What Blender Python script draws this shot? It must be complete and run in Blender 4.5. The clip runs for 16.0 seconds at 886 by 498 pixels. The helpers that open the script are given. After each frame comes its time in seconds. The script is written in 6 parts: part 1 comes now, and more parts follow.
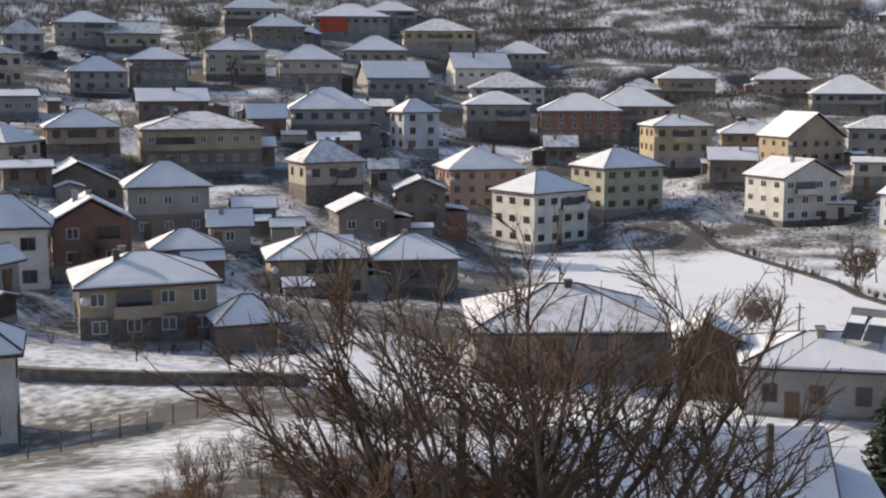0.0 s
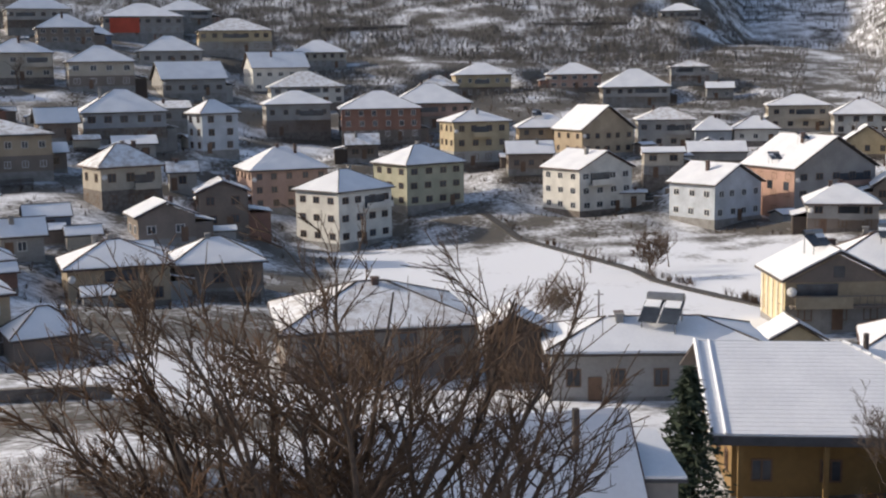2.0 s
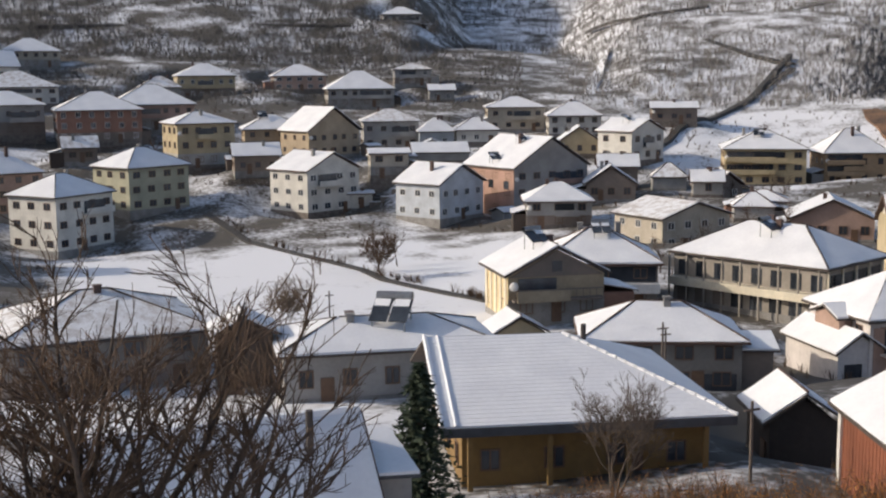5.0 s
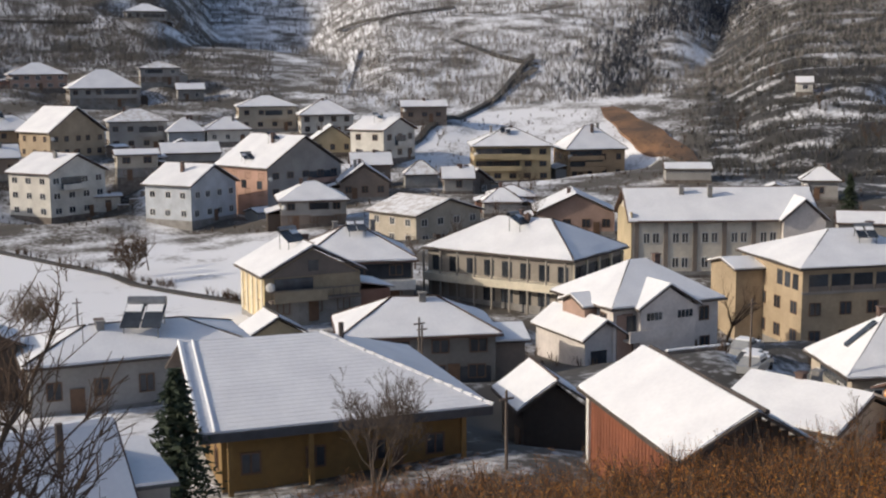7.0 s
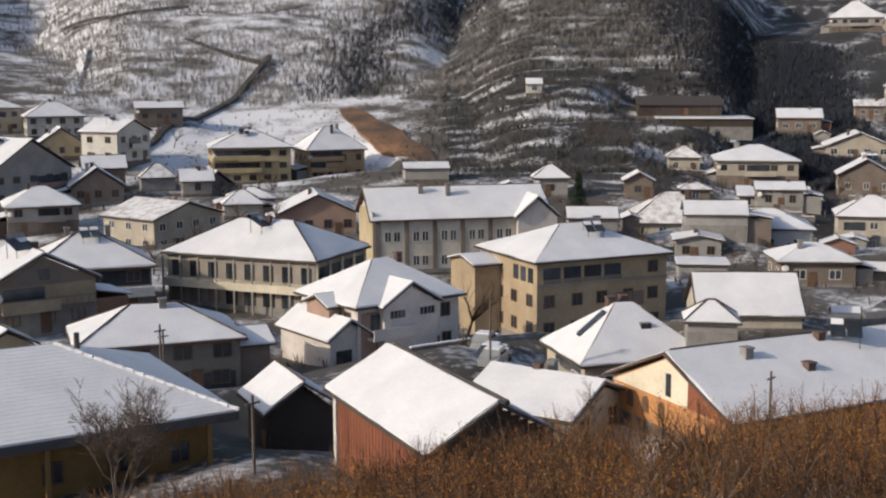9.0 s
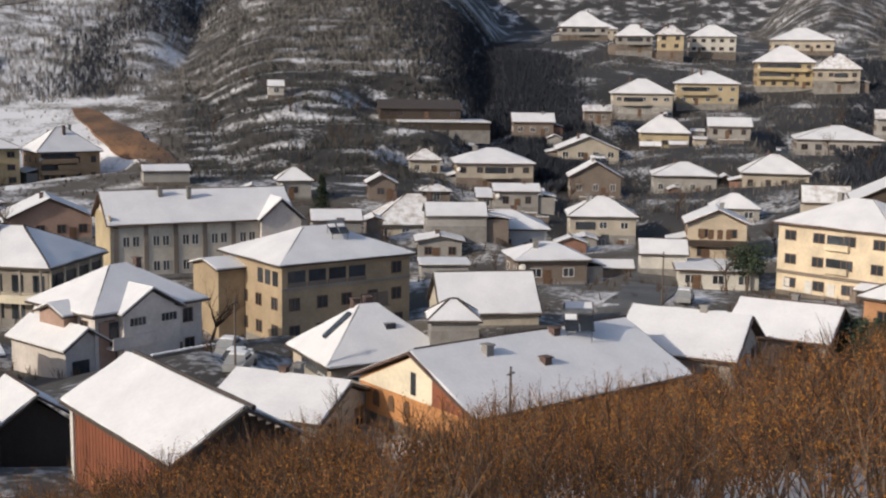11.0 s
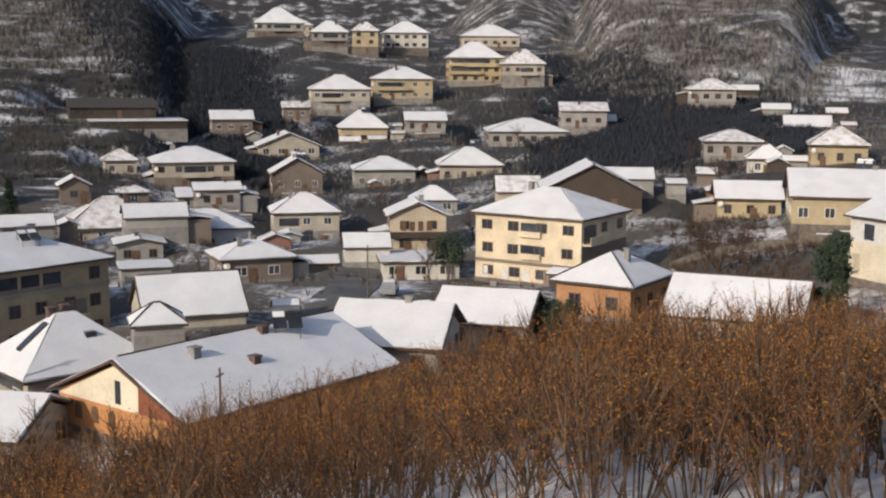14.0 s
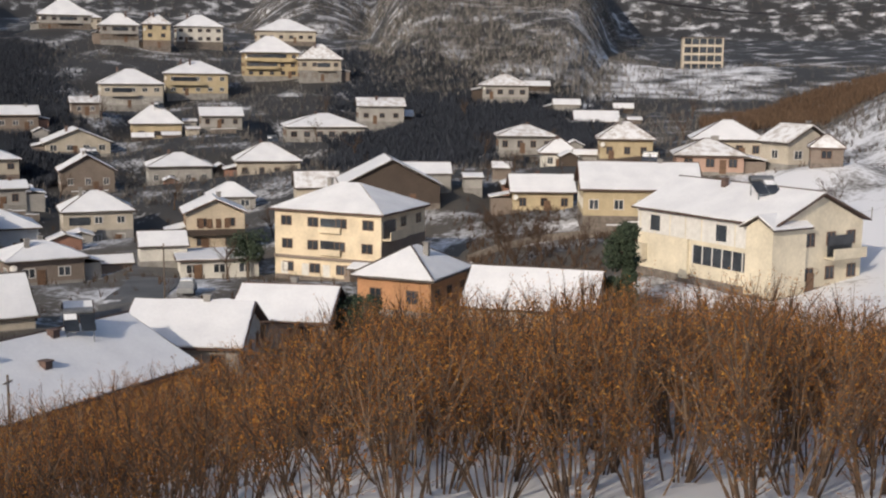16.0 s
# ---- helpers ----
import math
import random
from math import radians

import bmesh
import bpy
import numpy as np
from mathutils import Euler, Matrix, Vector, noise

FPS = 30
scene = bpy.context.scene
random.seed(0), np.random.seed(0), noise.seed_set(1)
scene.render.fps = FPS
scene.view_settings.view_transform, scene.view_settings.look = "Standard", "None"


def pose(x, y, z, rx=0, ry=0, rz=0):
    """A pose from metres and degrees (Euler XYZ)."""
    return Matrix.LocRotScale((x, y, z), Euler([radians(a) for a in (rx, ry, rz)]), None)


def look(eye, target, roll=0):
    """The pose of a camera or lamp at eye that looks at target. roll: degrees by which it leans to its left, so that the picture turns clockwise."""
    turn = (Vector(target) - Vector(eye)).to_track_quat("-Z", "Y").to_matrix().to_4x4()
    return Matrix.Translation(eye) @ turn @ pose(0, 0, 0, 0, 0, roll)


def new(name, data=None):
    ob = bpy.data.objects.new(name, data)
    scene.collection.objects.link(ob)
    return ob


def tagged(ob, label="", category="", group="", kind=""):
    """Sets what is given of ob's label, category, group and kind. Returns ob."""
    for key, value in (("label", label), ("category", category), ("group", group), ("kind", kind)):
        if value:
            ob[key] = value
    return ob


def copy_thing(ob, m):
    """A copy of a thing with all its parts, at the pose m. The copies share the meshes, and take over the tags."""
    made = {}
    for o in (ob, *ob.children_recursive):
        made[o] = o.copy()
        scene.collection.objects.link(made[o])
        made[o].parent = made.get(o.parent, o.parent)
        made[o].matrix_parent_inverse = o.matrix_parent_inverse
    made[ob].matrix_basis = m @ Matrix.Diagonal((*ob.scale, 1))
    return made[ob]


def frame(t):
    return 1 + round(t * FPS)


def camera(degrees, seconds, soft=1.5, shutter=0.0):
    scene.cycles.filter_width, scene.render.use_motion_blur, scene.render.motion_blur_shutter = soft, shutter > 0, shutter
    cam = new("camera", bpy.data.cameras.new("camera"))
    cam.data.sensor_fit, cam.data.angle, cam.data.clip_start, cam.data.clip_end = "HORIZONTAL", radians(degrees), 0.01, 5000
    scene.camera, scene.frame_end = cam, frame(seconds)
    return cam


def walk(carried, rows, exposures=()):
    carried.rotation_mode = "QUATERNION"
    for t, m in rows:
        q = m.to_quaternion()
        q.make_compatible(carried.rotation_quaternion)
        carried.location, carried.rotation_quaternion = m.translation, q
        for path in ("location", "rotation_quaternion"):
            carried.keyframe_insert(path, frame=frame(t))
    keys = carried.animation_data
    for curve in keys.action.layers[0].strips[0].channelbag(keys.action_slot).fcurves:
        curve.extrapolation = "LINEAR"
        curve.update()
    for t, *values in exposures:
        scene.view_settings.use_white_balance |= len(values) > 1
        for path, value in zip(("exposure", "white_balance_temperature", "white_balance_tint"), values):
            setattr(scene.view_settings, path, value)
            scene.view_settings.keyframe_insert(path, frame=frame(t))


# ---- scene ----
# The camera stands on a hillside and pans from the village slope to the valley mouth.
EYE = 28.0
cam = camera(40.24, 16.0, soft=2.2)
# seconds, yaw, pitch, roll
ROWS = [
    (0, -0.00, -8.00, -0.00),
    (0.5, -2.63, -8.03, 0.31),
    (1, -4.71, -8.10, 0.69),
    (1.5, -7.18, -8.10, 0.80),
    (2, -9.41, -8.15, 0.93),
    (2.5, -11.81, -8.14, 1.07),
    (3, -13.29, -8.11, 1.22),
    (5.5, -25.10, -8.29, 0.38),
    (6, -27.98, -8.35, 0.34),
    (6.5, -30.92, -8.39, 0.33),
    (7, -33.90, -8.38, 0.43),
    (7.5, -36.68, -8.36, 0.49),
    (8, -39.42, -8.36, 0.57),
    (8.5, -42.65, -8.39, 0.39),
    (9, -46.14, -8.40, 0.18),
    (11.5, -60.85, -8.19, -0.76),
    (12, -63.44, -8.19, -0.67),
    (12.5, -65.82, -8.20, -0.59),
    (13, -67.82, -8.23, -0.44),
    (13.5, -70.64, -8.26, -0.43),
    (14, -72.32, -8.27, -0.31),
    (14.5, -74.52, -8.30, -0.24),
    (15, -76.50, -8.38, -0.23),
    (15.5, -78.94, -8.41, -0.41),
    (16, -81.82, -8.41, -0.62),
]
walk(cam, [(t, pose(0, 0, EYE, 90 + pitch, roll, yaw)) for t, yaw, pitch, roll in ROWS],
     exposures=[(0, -0.20), (3, -0.27), (5.5, -0.41), (9, -0.54), (16, -0.61)])

# ---- light ----
SUN_AZ, SUN_EL = -66.0, 24.0      # degrees, clockwise from +y; above the horizon
world = bpy.data.worlds.new("winter_sky")
scene.world = world
world.use_nodes = True
wn = world.node_tree.nodes
sky = wn.new("ShaderNodeTexSky")
sky.sky_type = "NISHITA"
sky.sun_disc = False
sky.sun_elevation = radians(SUN_EL)
sky.sun_rotation = radians(SUN_AZ)
sky.dust_density = 2.6
sky.air_density = 0.95
wn["Background"].inputs[1].default_value = 0.18
world.node_tree.links.new(sky.outputs[0], wn["Background"].inputs[0])
sun = new("sun", bpy.data.lights.new("sun", "SUN"))
sun.data.energy = 4.1
sun.data.angle = radians(0.6)
sun.data.color = (1.0, 0.87, 0.705)
az, el = radians(SUN_AZ), radians(SUN_EL)
to_sun = Vector((math.sin(az) * math.cos(el), math.cos(az) * math.cos(el), math.sin(el)))
sun.matrix_world = look(to_sun * 300, (0, 0, 0))


# ---- materials ----
def material(name, colour, second=None, scale=1.0, rough=0.8, bump=0.15, fine=None, metal=0.0, contrast=0.5, spread=0.0, stretch=None, bias=0.0):
    """Two colours mixed by coarse and fine noise, with relief; spread varies the value from object to object."""
    m = bpy.data.materials.new(name)
    m.use_nodes = True
    nt = m.node_tree
    n, l = nt.nodes, nt.links
    b = n["Principled BSDF"]
    b.inputs["Roughness"].default_value = rough
    b.inputs["Metallic"].default_value = metal
    second = second or tuple(c * 0.7 for c in colour)
    tc = n.new("ShaderNodeTexCoord")
    mp = n.new("ShaderNodeMapping")
    mp.inputs["Scale"].default_value = stretch or (1, 1, 1)
    l.new(tc.outputs["Object"], mp.inputs["Vector"])
    a = n.new("ShaderNodeTexNoise")
    a.inputs["Scale"].default_value = scale
    a.inputs["Detail"].default_value = 5
    c = n.new("ShaderNodeTexNoise")
    c.inputs["Scale"].default_value = fine or scale * 9
    c.inputs["Detail"].default_value = 4
    l.new(mp.outputs[0], a.inputs["Vector"])
    l.new(mp.outputs[0], c.inputs["Vector"])
    add = n.new("ShaderNodeMath")
    add.operation = "MULTIPLY_ADD"
    add.inputs[1].default_value = 0.45
    l.new(c.outputs[0], add.inputs[0])
    l.new(a.outputs[0], add.inputs[2])
    r = n.new("ShaderNodeMapRange")
    r.inputs["From Min"].default_value = 0.725 + bias - 0.3 * (1 - contrast) - 0.02
    r.inputs["From Max"].default_value = 0.725 + bias + 0.3 * (1 - contrast) + 0.02
    l.new(add.outputs[0], r.inputs["Value"])
    mix = n.new("ShaderNodeMix")
    mix.data_type = "RGBA"
    mix.inputs["A"].default_value = (*colour, 1)
    mix.inputs["B"].default_value = (*second, 1)
    l.new(r.outputs[0], mix.inputs["Factor"])
    out = mix.outputs["Result"]
    if spread:
        info = n.new("ShaderNodeObjectInfo")
        v = n.new("ShaderNodeMapRange")
        v.inputs["To Min"].default_value = 1 - spread
        v.inputs["To Max"].default_value = 1 + spread
        l.new(info.outputs["Random"], v.inputs["Value"])
        hs = n.new("ShaderNodeHueSaturation")
        l.new(v.outputs[0], hs.inputs["Value"])
        l.new(out, hs.inputs["Color"])
        out = hs.outputs[0]
    l.new(out, b.inputs["Base Color"])
    bp = n.new("ShaderNodeBump")
    bp.inputs["Strength"].default_value = bump
    bp.inputs["Distance"].default_value = 0.1
    l.new(add.outputs[0], bp.inputs["Height"])
    l.new(bp.outputs[0], b.inputs["Normal"])
    return m


SNOW = material("snow", (0.86, 0.87, 0.90), (0.80, 0.82, 0.87), 0.6, 0.65, 0.25, 5)
ROOF_SNOW = material("roof_snow", (0.86, 0.87, 0.90), (0.74, 0.75, 0.79), 0.35, 0.65, 0.2, 4, contrast=0.35)
THIN_SNOW = material("thin_snow", (0.82, 0.83, 0.86), (0.46, 0.42, 0.40), 0.9, 0.7, 0.3, 6, contrast=0.6, bias=0.06)


def ground_material():
    """Snow that thins out to dark soil and dead grass where the ground is trodden, steep or overgrown, or to paint
    shade and haze (attribute "bare"); a second attribute darkens undergrowth and paints far slopes' shade.
    """
    m = material("snowy_ground", (0.82, 0.83, 0.87), (0.12, 0.10, 0.08), 0.085, 0.78, 0.45, 1.25, contrast=0.7)
    nt = m.node_tree
    n, l = nt.nodes, nt.links
    at = n.new("ShaderNodeAttribute")
    at.attribute_name = "bare"
    rng_node = next(k for k in n if k.type == "MAP_RANGE")
    src = rng_node.inputs["Value"].links[0].from_socket
    add = n.new("ShaderNodeMath")
    add.operation = "ADD"
    l.new(src, add.inputs[0])
    l.new(at.outputs["Fac"], add.inputs[1])
    l.new(add.outputs[0], rng_node.inputs["Value"])
    mix = next(k for k in n if k.type == "MIX")
    tint = n.new("ShaderNodeTexNoise")
    tint.inputs["Scale"].default_value = 0.6
    ramp = n.new("ShaderNodeMix")
    ramp.data_type = "RGBA"
    ramp.inputs["A"].default_value = (0.066, 0.062, 0.057, 1)
    ramp.inputs["B"].default_value = (0.135, 0.115, 0.092, 1)
    l.new(next(k for k in n if k.type == "MAPPING").outputs[0], tint.inputs["Vector"])
    l.new(tint.outputs[0], ramp.inputs["Factor"])
    # Mixes in near-black for dark undergrowth and for painted shade on far slopes.
    growth_and_shade = n.new("ShaderNodeAttribute")
    growth_and_shade.attribute_name = "growth_and_shade"
    darkened = n.new("ShaderNodeMix")
    darkened.data_type = "RGBA"
    darkened.inputs["B"].default_value = (0.030, 0.031, 0.034, 1)
    l.new(growth_and_shade.outputs["Fac"], darkened.inputs["Factor"])
    l.new(ramp.outputs["Result"], darkened.inputs["A"])
    l.new(darkened.outputs["Result"], mix.inputs["B"])
    return m


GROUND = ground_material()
# Darkened stone; the meadow ditch's shade is put into this colour.
DITCH = material("dark_stone_with_shade", (0.075, 0.068, 0.062), (0.045, 0.042, 0.04), 0.8, 0.8, 0.5)
ASPHALT = material("wet_asphalt", (0.075, 0.073, 0.072), (0.14, 0.135, 0.13), 0.3, 0.6, 0.2, 6)
TILE = material("clay_tile", (0.115, 0.068, 0.052), (0.075, 0.05, 0.043), 1.2, 0.8, 0.3, spread=0.2)
EAVE = material("dark_eave", (0.055, 0.045, 0.04), (0.09, 0.07, 0.06), 2, 0.7, 0.2)
CONCRETE = material("concrete", (0.30, 0.29, 0.28), (0.20, 0.19, 0.18), 0.8, 0.85, 0.3)
STONE = material("stone_wall", (0.23, 0.20, 0.175), (0.12, 0.10, 0.09), 1.5, 0.9, 0.6)
# Dark panes; also flat sheets whose colour is an opening's shade.
GLASS_AND_SHADE = material("glass_and_shade", (0.035, 0.04, 0.05), (0.06, 0.07, 0.085), 0.7, 0.12, 0.0, spread=0.4)
FRAME_WHITE = material("white_window_frame", (0.72, 0.71, 0.69), (0.6, 0.59, 0.57), 2, 0.5, 0.05)
FRAME_BROWN = material("brown_window_frame", (0.12, 0.07, 0.045), (0.17, 0.10, 0.06), 2, 0.6, 0.05)
FASCIA = material("grey_eave_board", (0.07, 0.075, 0.085), (0.05, 0.052, 0.06), 2, 0.6, 0.1)
CHIMNEY = material("chimney_brick", (0.15, 0.095, 0.08), (0.09, 0.065, 0.058), 3, 0.9, 0.3)
METAL = material("galvanised_metal", (0.32, 0.33, 0.34), (0.22, 0.22, 0.23), 2, 0.4, 0.1, metal=0.7)
POLE = material("weathered_pole", (0.11, 0.085, 0.07), (0.17, 0.14, 0.12), 2, 0.85, 0.2)
BARK = material("grey_bark", (0.085, 0.062, 0.048), (0.14, 0.11, 0.09), 3, 0.9, 0.4)
FUZZ = material("pale_brown_twig", (0.20, 0.15, 0.11), (0.13, 0.10, 0.08), 2, 0.85, 0.2)
RUSTY = material("rusty_twig", (0.14, 0.075, 0.036), (0.075, 0.043, 0.025), 2, 0.85, 0.2)
BUSH_TWIG = material("dark_bush_twig", (0.066, 0.039, 0.024), (0.105, 0.068, 0.045), 2, 0.85, 0.2)
PINE = material("dark_needles", (0.022, 0.040, 0.022), (0.045, 0.062, 0.035), 3, 0.8, 0.3)
def twig_material(name, *colours):
    """Twigs and leaves that differ in colour from one to the next."""
    m = material(name, colours[0], None, 0.3, 0.85, 0.0)
    n, l = m.node_tree.nodes, m.node_tree.links
    geo = n.new("ShaderNodeNewGeometry")
    ramp = n.new("ShaderNodeValToRGB")
    el = ramp.color_ramp.elements
    while len(el) < len(colours):
        el.new(0.5)
    for k, c in enumerate(colours):
        el[k].position = k / (len(colours) - 1)
        el[k].color = (*c, 1)
    l.new(geo.outputs["Random Per Island"], ramp.inputs["Fac"])
    l.new(ramp.outputs["Color"], n["Principled BSDF"].inputs["Base Color"])
    return m


LEAF = twig_material("dead_leaf", (0.07, 0.026, 0.008), (0.22, 0.076, 0.012), (0.37, 0.14, 0.018), (0.50, 0.25, 0.045))
HAZEL = twig_material("hazel_stem", (0.04, 0.027, 0.02), (0.085, 0.053, 0.034), (0.18, 0.125, 0.085))
# Blue-black twigs: the slopes' shade and haze are put into the colour.
SHADE_WOOD = twig_material("woodland_with_shade", (0.014, 0.018, 0.030), (0.026, 0.033, 0.048), (0.05, 0.058, 0.08))
RUST_BRUSH = twig_material("rusty_brush", (0.055, 0.034, 0.022), (0.11, 0.066, 0.04), (0.19, 0.125, 0.08))
TERRACE_TWIG = twig_material("dark_hazel_twigs", (0.030, 0.032, 0.032), (0.058, 0.056, 0.052), (0.17, 0.165, 0.155))
FARTWIG = twig_material("far_twigs", (0.11, 0.095, 0.085), (0.22, 0.20, 0.18), (0.42, 0.40, 0.38))
MIDTWIG = twig_material("brown_far_twigs", (0.075, 0.067, 0.062), (0.12, 0.108, 0.10), (0.25, 0.235, 0.22))
SOIL = material("bare_soil", (0.24, 0.13, 0.07), (0.10, 0.065, 0.045), 0.12, 0.9, 0.5, 1.5, contrast=0.6)

WALLS = {}
for key, c in dict(cream=(0.56, 0.48, 0.36), white=(0.70, 0.67, 0.60), grey=(0.40, 0.38, 0.355), brown=(0.27, 0.20, 0.155),
                   brick=(0.36, 0.15, 0.085), ochre=(0.50, 0.36, 0.20), bluegrey=(0.33, 0.36, 0.40), bluewhite=(0.50, 0.56, 0.64),
                   yellow=(0.58, 0.44, 0.21), pink=(0.52, 0.30, 0.21), lime=(0.50, 0.48, 0.30), orange=(0.56, 0.28, 0.13),
                   blue=(0.16, 0.23, 0.36), wood=(0.085, 0.056, 0.04), school=(0.74, 0.66, 0.52),
                   hall=(0.36, 0.31, 0.25), villa=(0.78, 0.70, 0.66), greyhouse=(0.24, 0.215, 0.19), beige=(0.80, 0.67, 0.48),
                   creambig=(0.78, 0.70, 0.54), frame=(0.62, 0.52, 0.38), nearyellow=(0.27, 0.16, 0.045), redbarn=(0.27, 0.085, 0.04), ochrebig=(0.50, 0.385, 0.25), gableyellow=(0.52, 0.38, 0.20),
                   terrace=(0.28, 0.21, 0.16), orangegable=(0.60, 0.27, 0.09), creamchim=(0.58, 0.47, 0.33), yellowbal=(0.58, 0.43, 0.18), whitebig=(0.74, 0.71, 0.63), lowroof=(0.33, 0.31, 0.29),
                   greyhouse2=(0.25, 0.225, 0.20), creamchalet=(0.66, 0.52, 0.34), salmonflank=(0.40, 0.36, 0.33), salmon=(0.56, 0.29, 0.19), orangebal=(0.56, 0.34, 0.14), redend=(0.36, 0.33, 0.30), vivid=(0.62, 0.09, 0.04), sunlit_yellow=(0.78, 0.62, 0.34)).items():
    grey = 0.3 * c[0] + 0.59 * c[1] + 0.11 * c[2]
    dull = 0.10 if key in ("orange", "redbarn", "beige", "creambig", "orangegable", "ochrebig", "sunlit_yellow", "nearyellow", "vivid") else 0.34
    c = tuple(v * (1 - dull) + grey * dull for v in c)
    WALLS[key] = material("plaster_" + key, c, tuple(v * 0.72 for v in c), 0.35, 0.85, 0.15, 3.0, contrast=0.4, spread=0.08)


# ---- building helpers ----
def part(name, bm, mat, parent=None, label="", smooth=False):
    me = bpy.data.meshes.new(name)
    bm.to_mesh(me)
    bm.free()
    for m in (mat if isinstance(mat, (list, tuple)) else [mat]):
        me.materials.append(m)
    if smooth:
        for p in me.polygons:
            p.use_smooth = True
    ob = new(name, me)
    ob.parent = parent
    if label:
        tagged(ob, label)
    return ob


def piece(name, me, parent, m):
    ob = new(name, me)
    ob.parent = parent
    ob.matrix_local = m
    return ob


def box(bm, x0, y0, z0, x1, y1, z1, mat=0):
    vs = [bm.verts.new(p) for p in ((x0, y0, z0), (x1, y0, z0), (x1, y1, z0), (x0, y1, z0), (x0, y0, z1), (x1, y0, z1), (x1, y1, z1), (x0, y1, z1))]
    for f in ((3, 2, 1, 0), (4, 5, 6, 7), (0, 1, 5, 4), (1, 2, 6, 5), (2, 3, 7, 6), (3, 0, 4, 7)):
        bm.faces.new([vs[i] for i in f]).material_index = mat


def poly(bm, pts, mat=0):
    bm.faces.new([bm.verts.new(p) for p in pts]).material_index = mat


def tube(bm, path, radii, sides=4, mat=0):
    """A tapering tube along a list of points."""
    rings = []
    for i, (p, r) in enumerate(zip(path, radii)):
        d = Vector(path[min(i + 1, len(path) - 1)]) - Vector(path[max(i - 1, 0)])
        d.normalize()
        s = d.orthogonal().normalized()
        t = d.cross(s)
        rings.append([bm.verts.new(Vector(p) + (s * math.cos(a) + t * math.sin(a)) * r) for a in (math.tau * k / sides for k in range(sides))])
    for a, b in zip(rings, rings[1:]):
        for k in range(sides):
            bm.faces.new((a[k], a[(k + 1) % sides], b[(k + 1) % sides], b[k])).material_index = mat
    bm.faces.new(rings[-1]).material_index = mat


def mesh_of(name, bm, *mats):
    me = bpy.data.meshes.new(name)
    bm.to_mesh(me)
    bm.free()
    for m in mats:
        me.materials.append(m)
    return me


# ---- the plan of the houses: x, y, base, width, depth, eave height, roof rise, turn, roof, wall ----
PLAN = []


def house(*a):
    PLAN.append(a)


house(9.75, 49.8, 7.0, 12.0, 5.7, 2.3, 3.8, 0, 'gx', 'lowroof')
house(42.0, 40.8, 6.9, 12.1, 6.2, 4.2, 2.05, -111, 'gx', 'redbarn')
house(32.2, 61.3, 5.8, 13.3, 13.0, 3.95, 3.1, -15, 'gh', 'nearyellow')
house(47.1, 58.9, 3.9, 4.9, 4.1, 3.3, 1.8, -111, 'gx', 'wood')
house(-29.3, 72.1, 5.8, 5.2, 6.1, 5.9, 2.1, 107, 'hip', 'white')
house(63.8, 51.4, 2.9, 8.1, 8.0, 2.5, 1.8, -81, 'gx', 'grey')
house(74.4, 39.1, 4.5, 19.2, 13.0, 2.3, 3.0, -21, 'gx', 'orangegable')
house(30.0, 86.0, 4.2, 15.8, 8.7, 3.7, 1.6, -11, 'hip', 'grey')
house(20.0, 89.7, 4.2, 4.2, 3.6, 4.5, 1.3, -8, 'gy', 'wood')
house(91.1, 32.9, 4.4, 8.7, 10.0, 2.5, 2.6, -83, 'gx', 'grey')
house(10.0, 98.7, 4.0, 15.3, 13.0, 4.4, 2.6, 2, 'hip', 'greyhouse2')
house(86.3, 52.2, 6.6, 4.0, 3.4, 0.9, 1.5, -54, 'hip', 'grey')
house(54.1, 85.2, 2.2, 12.5, 8.7, 4.3, 2.4, -26, 'hip', 'greyhouse')
house(83.3, 58.9, 1.2, 10.4, 8.8, 3.1, 4.0, -31, 'hip', 'creamchim')
house(-17.4, 105.6, 4.7, 6.0, 5.0, 2.1, 2.1, 20, 'hip', 'brown')
house(103.1, 28.3, 3.9, 8.0, 8.0, 2.5, 2.4, -89, 'gx', 'grey')
house(110.6, 6.9, 4.8, 11.9, 10.0, 2.0, 3.0, -96, 'gx', 'white')
house(77.3, 82.7, 1.4, 11.4, 9.7, 5.6, 3.3, -9, 'hip', 'villa')
house(-27.7, 110.1, 5.0, 11.9, 10.1, 4.9, 2.2, 20, 'hip', 'ochre')
house(99.6, 56.9, 4.7, 9.2, 7.8, 1.1, 3.3, -49, 'gx', 'cream')
house(53.2, 104.5, 4.7, 9.5, 8.1, 4.4, 2.7, -9, 'gy', 'gableyellow')
house(107.7, 50.6, 3.2, 2.2, 1.8, 1.7, 0.7, -61, 'gx', 'brick')
house(-42.2, 112.5, 8.3, 3.3, 2.8, 2.6, 1.3, 70, 'gx', 'grey')
house(120.2, 20.1, 4.0, 9.4, 8.0, 3.6, 2.6, -15, 'hip', 'orange')
house(128.4, -13.7, 6.8, 12.7, 19.1, 6.8, 2.9, -49, 'gy', 'creambig')
house(105.7, 81.8, -0.5, 16.2, 13.0, 8.7, 2.9, -21, 'hip', 'ochrebig')
house(-45.5, 125.7, 6.0, 6.8, 8.0, 6.8, 3.1, 105, 'hip', 'white')
house(66.8, 118.1, 2.7, 12.3, 10.4, 4.7, 3.1, -24, 'hip', 'terrace')
house(84.4, 109.0, 2.0, 11.8, 18.9, 5.8, 3.4, 21, 'hip', 'hall')
house(-39.2, 133.1, 7.5, 8.2, 7.0, 5.1, 2.6, 21, 'gy', 'brick')
house(-15.1, 141.3, 3.0, 11.1, 9.4, 4.5, 2.4, 12, 'hip', 'ochre')
